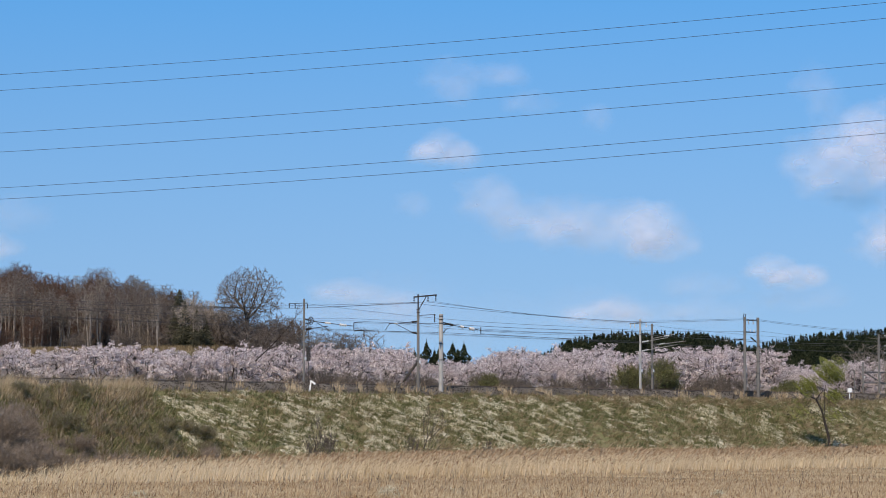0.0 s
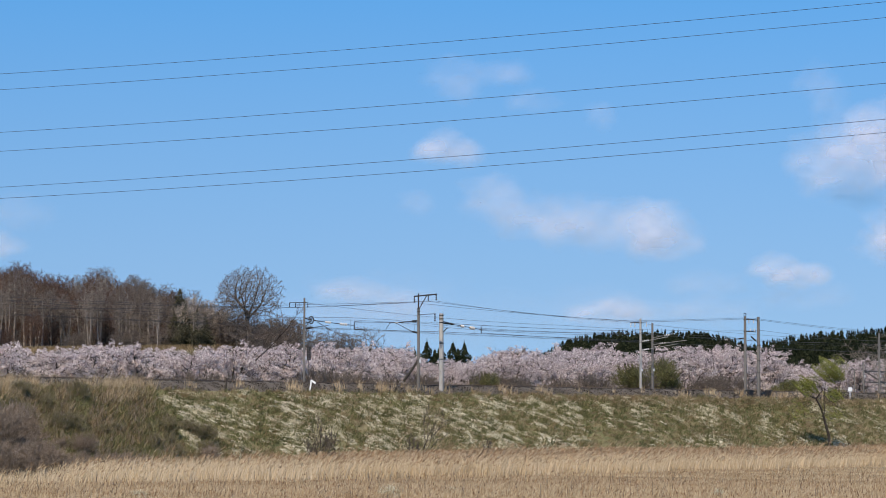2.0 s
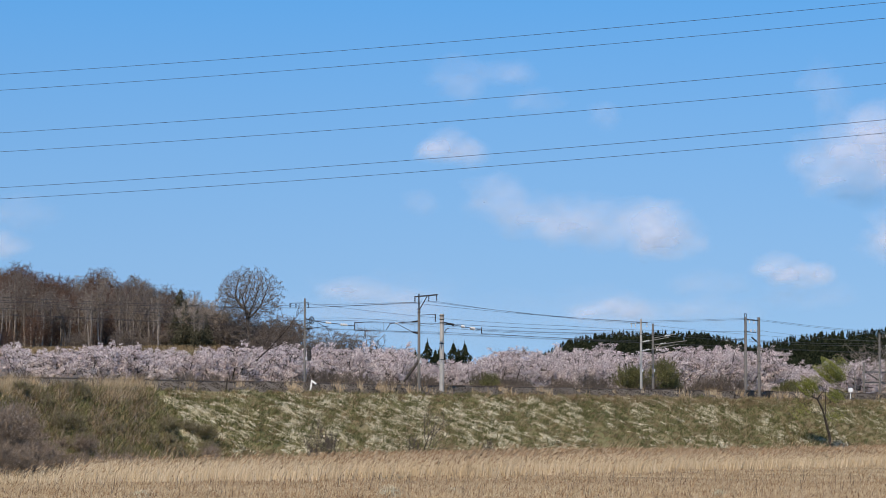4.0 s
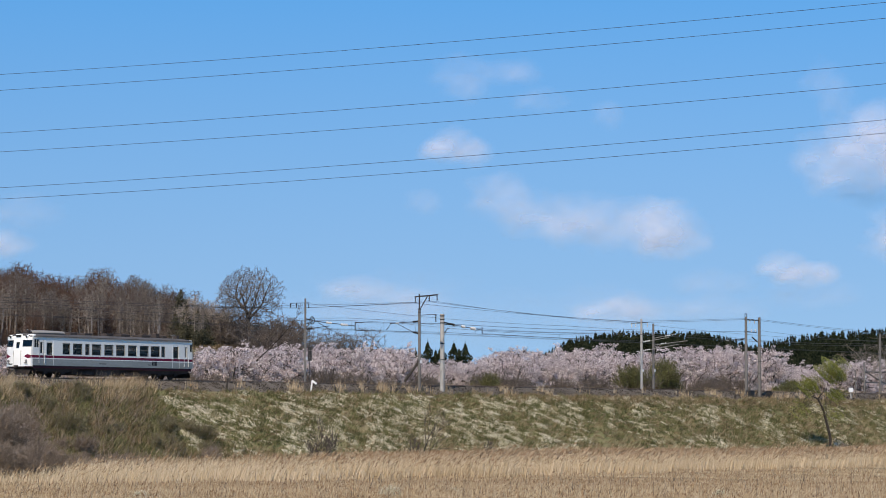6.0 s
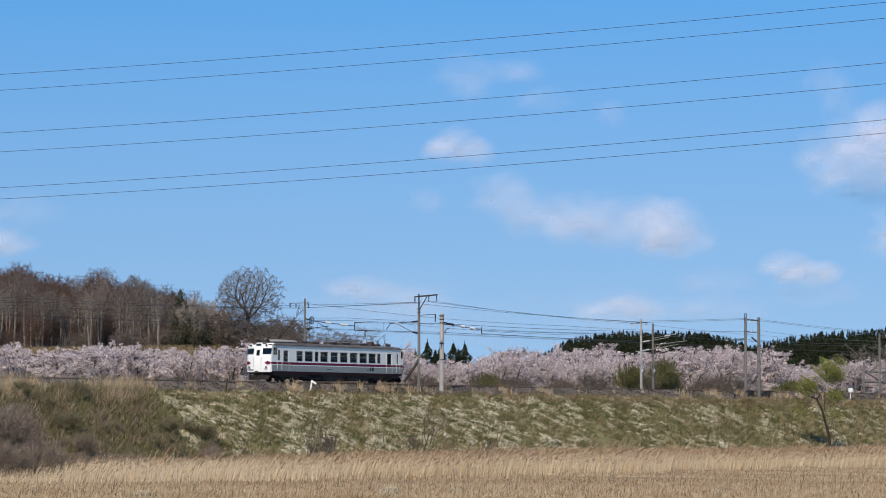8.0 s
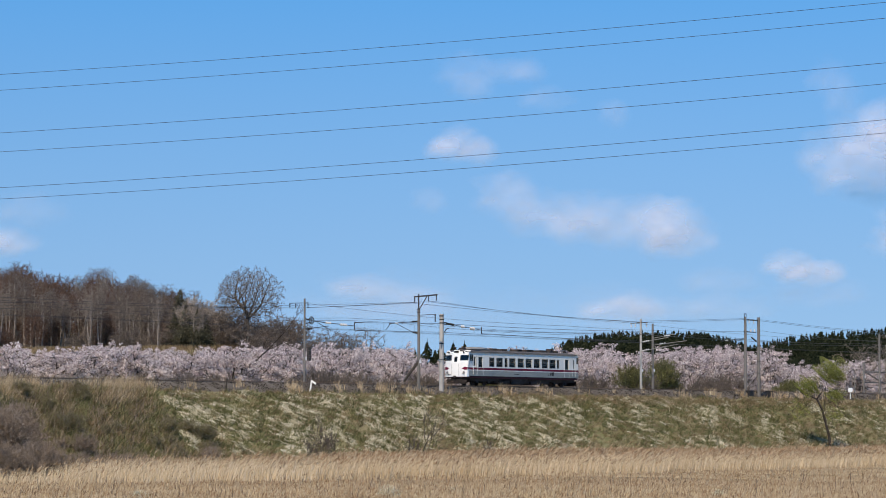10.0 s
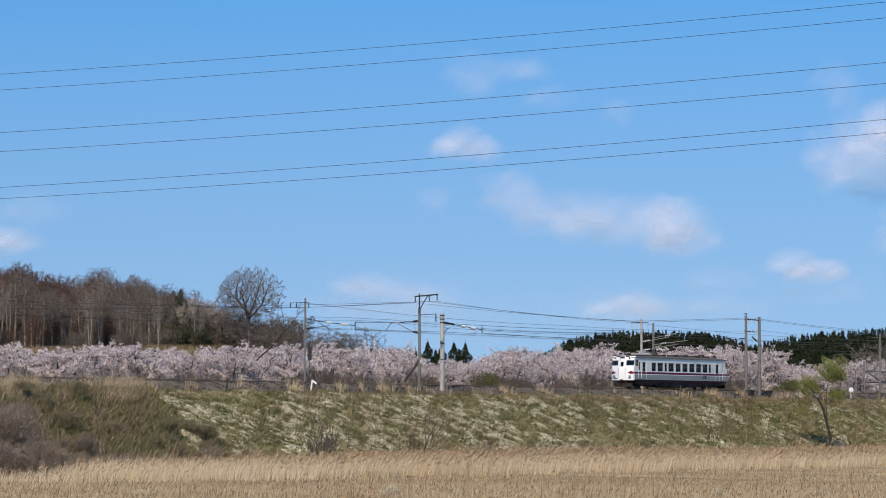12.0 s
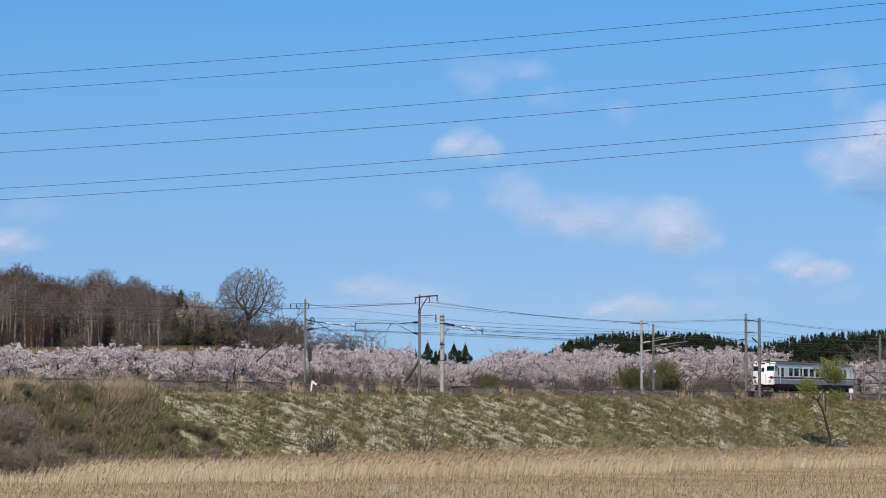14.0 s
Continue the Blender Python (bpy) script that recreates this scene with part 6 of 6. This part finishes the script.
def build_shrubs():
    rng = np.random.default_rng(74)
    green = [shrub("leafing_shrub", 80 + i, 2.2, "shrubleaf", "mauvetwig", "dense shrub in young olive-green leaf on the embankment", 7000, 9, .034) for i in range(3)]
    bare = [shrub("bare_shrub", 85 + i, 2.4, "shrubleaf", "mauvetwig", "leafless grey-brown shrub with tangled twigs", 0, 8, depth=4, spread=.66, width=.7) for i in range(3)]
    # old overgrown part of the bank
    for i in range(34):
        px, q = rng.uniform(-40, 380), rng.uniform(5.5, 16)
        if px > 290 and q < 9.5:
            continue
        s = s_on(px, q)
        x, y = xy(s, q)
        k = rng.uniform(.4, .8)
        grn = rng.uniform() < (.88 if q < 12.5 else .6)
        src = green[rng.integers(3)] if grn else bare[rng.integers(3)]
        plant(src, x, y, zat(x, y) - .05, rng.uniform(0, 6.28), k, group="shrubs on the bank")
    # big tangled bushes at the foot of the bank
    for px, q, h in ((30, 12.5, 4.0), (52, 13.5, 3.3), (8, 14, 3.5), (-14, 13, 4.0), (76, 17.5, 3.5), (96, 17.5, 2.7), (58, 17.8, 3.0), (20, 18, 2.8), (-10, 18, 3.2), (40, 18.5, 2.4), (128, 17, 2.2), (158, 17, 1.8), (188, 17, 2.1), (214, 16.5, 2.3), (238, 16.5, 2.1), (268, 16.5, 1.4), (146, 13.5, 1.9)):
        s = s_on(px, q)
        x, y = xy(s, q)
        plant(bare[(int(px) + 60) % 3], x, y, zat(x, y) - .05, px, h / 2.4, group="bushes at the foot of the bank")
    # thin saplings
    for px, yb, h, kk in ((748, 800, 4.2, 90), (570, 812, 3.6, 91), (575, 806, 2.6, 92), (540, 806, 2.4, 93), (600, 800, 2.6, 94), (850, 800, 2.0, 95), (730, 795, 2.4, 96)):
        sap = bare_tree(kk, h * 1.45, ("darkbark", "bark"), "thin leafless sapling at the foot of the embankment", depth=3, trunk_len=.5, twig=.022, girth=.014, spread=.42, kids=(2, 4))
        q = 16.4
        s = s_on(px, q)
        x, y = xy(s, q)
        sap.matrix_world = Matrix.Translation((x, y, zat(x, y) - .1))
        tagged(sap, group="saplings")
    # leafing bushes and bare scrub beyond the track
    tall = [shrub("leafing_shrub", 96, 4.0, "bushleaf", "twig", "tall olive-green bush in young leaf beyond the track", 9500, 8, .042, spread=.2, width=.14, tilt=.1), shrub("bare_shrub", 97, 2.6, "shrubleaf", "greytwig", "brown leafless scrub beyond the track", 0, 10, depth=3, spread=.36, width=.7, twig_r=.012)]
    for px, top, q in ((1114, 640, -6.5), (1172, 630, -7), (1186, 658, -6.5), (1390, 672, -5.5), (1402, 668, -6), (1375, 680, -5.5), (865, 655, -7)):
        s = s_on(px, q)
        x, y = xy(s, q)
        z = zat(x, y)
        plant(tall[0], x, y, z - .1, px, max((751 - top) / 4975 * y + EYE_Z - z, 1) / 4.0, group="bushes beyond the track")
    for i in range(36):
        px = rng.uniform(470, 1330) if i < 27 else rng.uniform(0, 470)
        q = rng.uniform(-9, -6)
        s = s_on(px, q)
        x, y = xy(s, q)
        z = zat(x, y)
        top = rng.uniform(645, 668) if px < 900 else rng.uniform(655, 676)
        plant(tall[1], x, y, z - .1, rng.uniform(0, 6.28), max((751 - top) / 4975 * y + EYE_Z - z, 1) / 2.6, group="scrub beyond the track")
    # a bare tree before the far cedars
    far = crowned_tree(98, 8.0, .3, 3.0, ("greybark", "greybark"), "leafless grey tree with arching branches beyond the track", 520, 2, tip=.011, twigs=2)
    x, y = xy(s_on(1548, -14), -14)
    plant(far, x, y, zat(x, y) - .1, 1, ((751 - 590) / 4975 * y + EYE_Z - zat(x, y)) / 8.0)
    for o in (*green, *bare, *tall, far):
        hide_source(o)


def build_willow():
    """A leaning young willow in fresh leaf, in front of the line."""
    rng = np.random.default_rng(75)
    q = 16.0
    s = s_on(1469, q)
    x, y = xy(s, q)
    k = y / 4975
    foot = EYE_Z + rise(793) * y - zat(x, y) + .1
    root = thing("willow_tree", Matrix.Translation((x, y, zat(x, y) - .1)), "young leaning willow with dark trunk and sparse yellow-green leaves", "tree")
    out = []

    def limb(pts, r0, r1, lev):
        for i, (a, b) in enumerate(zip(pts, pts[1:])):
            n = len(pts) - 1
            out.append((*a, *b, r0 + (r1 - r0) * i / n, r0 + (r1 - r0) * (i + 1) / n, lev))

    def at(px, py, dy=0.0):
        return np.array([(px - 1469) * k, dy, (793 - py) * k + foot])
    limb([np.array([.1, 0, -.1]), at(1469, 796), at(1467, 772), at(1460, 745), at(1455, 725), at(1446, 707)], .20, .11, 0)
    limb([at(1446, 707), at(1438, 703, .2), at(1430, 700, .3)], .08, .05, 1)
    limb([at(1446, 707), at(1451, 699, -.2), at(1457, 692, -.2)], .08, .05, 1)
    limb([at(1461, 748), at(1459, 715, -.3), at(1460, 690, -.4), at(1464, 672, -.4)], .05, .03, 1)
    # leaf clumps: middle, half width, half height, share of the leaves
    clumps = ((at(1431, 684, .3), 1.45, 1.2, .27), (at(1470, 656, -.3), 1.85, 1.5, .40), (at(1480, 668, .3), 1.1, .8, .10), (at(1477, 700, -.5), 1.2, .85, .13), (at(1478, 735, -.4), 1.5, 1.2, .05), (at(1418, 728, .2), 1.5, 1.4, .05))
    A = np.concatenate([c + crown_points(rng, int(40 + 420 * f), (0, 0, 0), (w, w, h), .2) for c, w, h, f in clumps])
    ends = [(np.array(r[3:6]), -1) for r in out if r[8] == 1] + [(np.array(r[3:6]), -1) for r in out if r[8] == 0][1:]
    S = np.concatenate([np.array(out), colonise(rng, A, ends, .22, .25, .008, twigs=1, twig_len=.3)])
    S[:, 6:8] = np.maximum(S[:, 6:8], .009)
    V, F = tubes(S[:, :8], 5)
    mesh_part("trunk", mesh_of("trunk", V, F, [M["darkbark"]], True), root)
    n = 22000
    C = []
    for c, w, h, f in clumps:
        m = int(n * f)
        v = rng.normal(size=(m, 3))
        v *= (rng.uniform(0, 1, (m, 1)) ** .45) / np.linalg.norm(v, axis=1, keepdims=True)
        C.append(c + v * (w, w, h) * (1 + .25 * np.sin(v[:, :1] * 7 + v[:, 2:] * 6)))
    V, F = flakes(np.concatenate(C), .055, rng, aspect=.6)
    mesh_part("crown", mesh_of("crown", V, F, [M["spring"]]), root)
    return root


build_slope()
reeds = build_reeds()
build_meadow()
build_shrubs()
willow = build_willow()


# ---- clouds: thin curved sheets of vapour, far behind everything ----
def cloud_material(name, dens, soft):
    m = bpy.data.materials.new(name)
    m.use_nodes = True
    N, L = m.node_tree.nodes, m.node_tree.links
    N.remove(N["Principled BSDF"])

    def math_node(op, a, b, clamp=False):
        n = N.new("ShaderNodeMath")
        n.operation, n.use_clamp = op, clamp
        for i, v in enumerate((a, b)):
            if isinstance(v, (int, float)):
                n.inputs[i].default_value = v
            else:
                L.new(v, n.inputs[i])
        return n.outputs[0]

    t, info = N.new("ShaderNodeTexCoord"), N.new("ShaderNodeObjectInfo")
    c = N.new("ShaderNodeVectorMath")
    c.operation, c.inputs[1].default_value = "SUBTRACT", (.5, .5, .5)
    L.new(t.outputs["Generated"], c.inputs[0])
    flat = N.new("ShaderNodeVectorMath")
    flat.operation, flat.inputs[1].default_value = "MULTIPLY", (2, 0, 2)
    L.new(c.outputs[0], flat.inputs[0])
    ln = N.new("ShaderNodeVectorMath")
    ln.operation = "LENGTH"
    L.new(flat.outputs[0], ln.inputs[0])
    long = N.new("ShaderNodeVectorMath")
    long.operation, long.inputs[1].default_value = "MULTIPLY", (.62, .3, 1.05)
    L.new(t.outputs["Object"], long.inputs[0])
    n1, n2 = N.new("ShaderNodeTexNoise"), N.new("ShaderNodeTexNoise")
    for n, sc, de in ((n1, .016, 2), (n2, .05, 4)):
        n.noise_dimensions = "4D"
        n.inputs["Scale"].default_value, n.inputs["Detail"].default_value = sc, de
        L.new(long.outputs[0], n.inputs["Vector"])
        w = math_node("MULTIPLY", info.outputs["Random"], 37.0)
        L.new(w, n.inputs["W"])
    a = math_node("MULTIPLY", math_node("SUBTRACT", n1.outputs["Fac"], .5), 1.35)
    b = math_node("MULTIPLY", math_node("SUBTRACT", n2.outputs["Fac"], .5), .8)
    e = math_node("SUBTRACT", .70, math_node("POWER", ln.outputs["Value"], 1.6))
    d = math_node("MULTIPLY", math_node("ADD", e, math_node("ADD", a, b)), soft, True)
    edge = math_node("MULTIPLY", math_node("SUBTRACT", 1.0, ln.outputs["Value"]), 4.0, True)
    alpha = math_node("MULTIPLY", math_node("MULTIPLY", math_node("POWER", d, 1.3), edge), dens)
    df, tl, ad, tp, mx = N.new("ShaderNodeBsdfDiffuse"), N.new("ShaderNodeBsdfTranslucent"), N.new("ShaderNodeMixShader"), N.new("ShaderNodeBsdfTransparent"), N.new("ShaderNodeMixShader")
    df.inputs["Color"].default_value = (.82, .775, .83, 1)
    tl.inputs["Color"].default_value = (.82, .775, .83, 1)
    ad.inputs[0].default_value = .3
    L.new(df.outputs[0], ad.inputs[1])
    L.new(tl.outputs[0], ad.inputs[2])
    L.new(alpha, mx.inputs[0])
    L.new(tp.outputs[0], mx.inputs[1])
    L.new(ad.outputs[0], mx.inputs[2])
    L.new(mx.outputs[0], N["Material Output"].inputs["Surface"])
    return m


CLOUD_Y = 3600.0
CLOUD_X, CLOUD_Z = 3.0 * CLOUD_Y / 4975, .75 * CLOUD_Y / 4975
M["cloud"] = cloud_material("cumulus vapour", .50, 1.2)
M["cloudthin"] = cloud_material("thin cloud vapour", .40, 1.15)
M["veil"] = cloud_material("broad pale haze", .11, 1.0)
M["wisp"] = cloud_material("faint white cloud veil in blue sky", .2, 1.0)


def build_cloud(px, py, w, h, mat, depth=0.0, seed=0):
    """A billowed sheet about w by h, in thousandths of the far distance."""
    rng = np.random.default_rng(seed)
    y = CLOUD_Y + depth
    k = y / 4975
    W, H = w * k / 2 * 1.6, h * k / 2 * 1.6
    nx, nz = 40, 24
    u, v = np.meshgrid(np.linspace(-1, 1, nx), np.linspace(-1, 1, nz), indexing="ij")
    bulge = np.sqrt(np.clip(1.3 - u * u - v * v, 0, None))
    ph = rng.uniform(0, 6, 4)
    lump = np.sin(u * 5 + ph[0]) * np.cos(v * 4 + ph[1]) + .6 * np.sin(u * 11 + ph[2]) * np.cos(v * 8 + ph[3])
    V = np.stack([u * W, -(bulge * H * .22 + lump * H * .03), v * H], -1).reshape(-1, 3)
    i = np.arange(nx * nz).reshape(nx, nz)
    F = np.stack([i[:-1, :-1], i[1:, :-1], i[1:, 1:], i[:-1, 1:]], -1).reshape(-1, 4)
    ob = new("puff", mesh_of("puff", V, F, [M[mat]], True))
    return ob, Matrix.Translation(((px - 784) * k, y, EYE_Z + rise(py) * y))


MATS = ("cloud", "cloudthin", "wisp", "veil")
clouds = []


def make_cloud(label, puffs):
    """One cloud of several puffs that drift together."""
    i = len(clouds)
    px, py = puffs[0][:2]
    k = CLOUD_Y / 4975
    home = Matrix.Translation(((px - 784) * k, CLOUD_Y, EYE_Z + rise(py) * CLOUD_Y))
    root = thing("cloud", home, label, "cloud", "clouds in the blue sky")
    for j, p in enumerate(puffs):
        ob, m = build_cloud(*p[:4], MATS[p[4]], depth=i * 25.0 + j * 9.0, seed=i * 10 + j)
        ob.parent = root
        ob.matrix_parent_inverse = home.inverted()
        ob.matrix_world = m
    clouds.append((root, home))


make_cloud("small white cumulus cloud in blue sky", [(778, 262, 95, 60, 0), (800, 278, 85, 50, 1), (760, 272, 70, 45, 1)])
make_cloud("long white cloud with a soft grey underside", [(850, 362, 120, 85, 1), (945, 390, 170, 85, 1), (1020, 402, 190, 95, 1), (1110, 412, 200, 95, 0), (1165, 432, 130, 65, 0)])
make_cloud("large bright white cumulus cloud", [(1440, 285, 130, 90, 1), (1500, 270, 150, 130, 0), (1545, 245, 130, 120, 0), (1600, 290, 220, 170, 0), (1480, 320, 160, 70, 1), (1490, 350, 120, 50, 2)])
make_cloud("soft white cloud in blue sky", [(1570, 425, 120, 100, 0), (1545, 440, 90, 60, 1), (1620, 400, 150, 120, 1)])
make_cloud("small flat white cloud in blue sky", [(1350, 478, 100, 50, 0), (1395, 492, 110, 45, 0), (1420, 488, 80, 35, 1), (1400, 525, 160, 55, 2)])
make_cloud("faint torn cloud veil in blue sky", [(780, 140, 120, 70, 2), (850, 135, 140, 40, 2), (905, 135, 60, 50, 2), (935, 182, 90, 45, 2), (790, 165, 90, 50, 2)])
make_cloud("soft white cloud in blue sky", [(-20, 436, 100, 50, 0), (-60, 440, 120, 60, 1), (15, 380, 130, 70, 2)])
make_cloud("thin white cloud low in the sky", [(610, 515, 120, 45, 1), (650, 525, 120, 40, 2), (600, 550, 240, 60, 2), (690, 545, 160, 50, 2)])
make_cloud("thin white cloud low in the sky", [(1085, 542, 80, 45, 1), (1050, 555, 160, 45, 1), (1140, 555, 150, 45, 2), (1240, 550, 170, 50, 2), (1230, 505, 140, 50, 2)])
make_cloud("faint upright cloud veil in blue sky", [(1440, 150, 70, 80, 2), (1465, 190, 70, 90, 2)])
make_cloud("faint wisp of cloud in blue sky", [(1050, 212, 60, 50, 2), (720, 365, 70, 45, 2)])

make_cloud("pale broad veil of haze low in the sky", [(980, 575, 560, 110, 3), (640, 560, 460, 130, 3)])


def motions():
    walk(train, [(t, Matrix.Translation(T(SPEED * (t - 8), 0, RAIL_Z)) @ pose(0, 0, 0, 0, 0, TRACK)) for t in range(15)])
    # wheels roll without slipping: one row for each thirtieth of a second
    for ws, x in wheelsets:
        walk(ws, [(i / FPS, pose(x, 0, .43, 0, math.degrees(SPEED * i / FPS / .43), 0)) for i in range(14 * FPS + 1)])
    # clouds drift slowly to the east and a little upwards
    for cl, m in clouds:
        walk(cl, [(t, Matrix.Translation((CLOUD_X * t, 0, CLOUD_Z * t)) @ m) for t in range(0, 15, 2)])

    # wind: the reed strips and the willow give way and swing back
    for ob, c, j in reeds:
        walk(ob, [(i * .5, Matrix.Translation(c + Vector((.05 * math.sin(i * 1.25 + j * 1.9) + .02 * math.sin(i * 2.9 + j), 0, 0)))) for i in range(29)])
    base = willow.matrix_world.copy()
    walk(willow, [(i * .5, base @ pose(0, 0, 0, 0, .35 * math.sin(i * 1.1) + .15 * math.sin(i * 2.7), 0)) for i in range(29)])


motions()
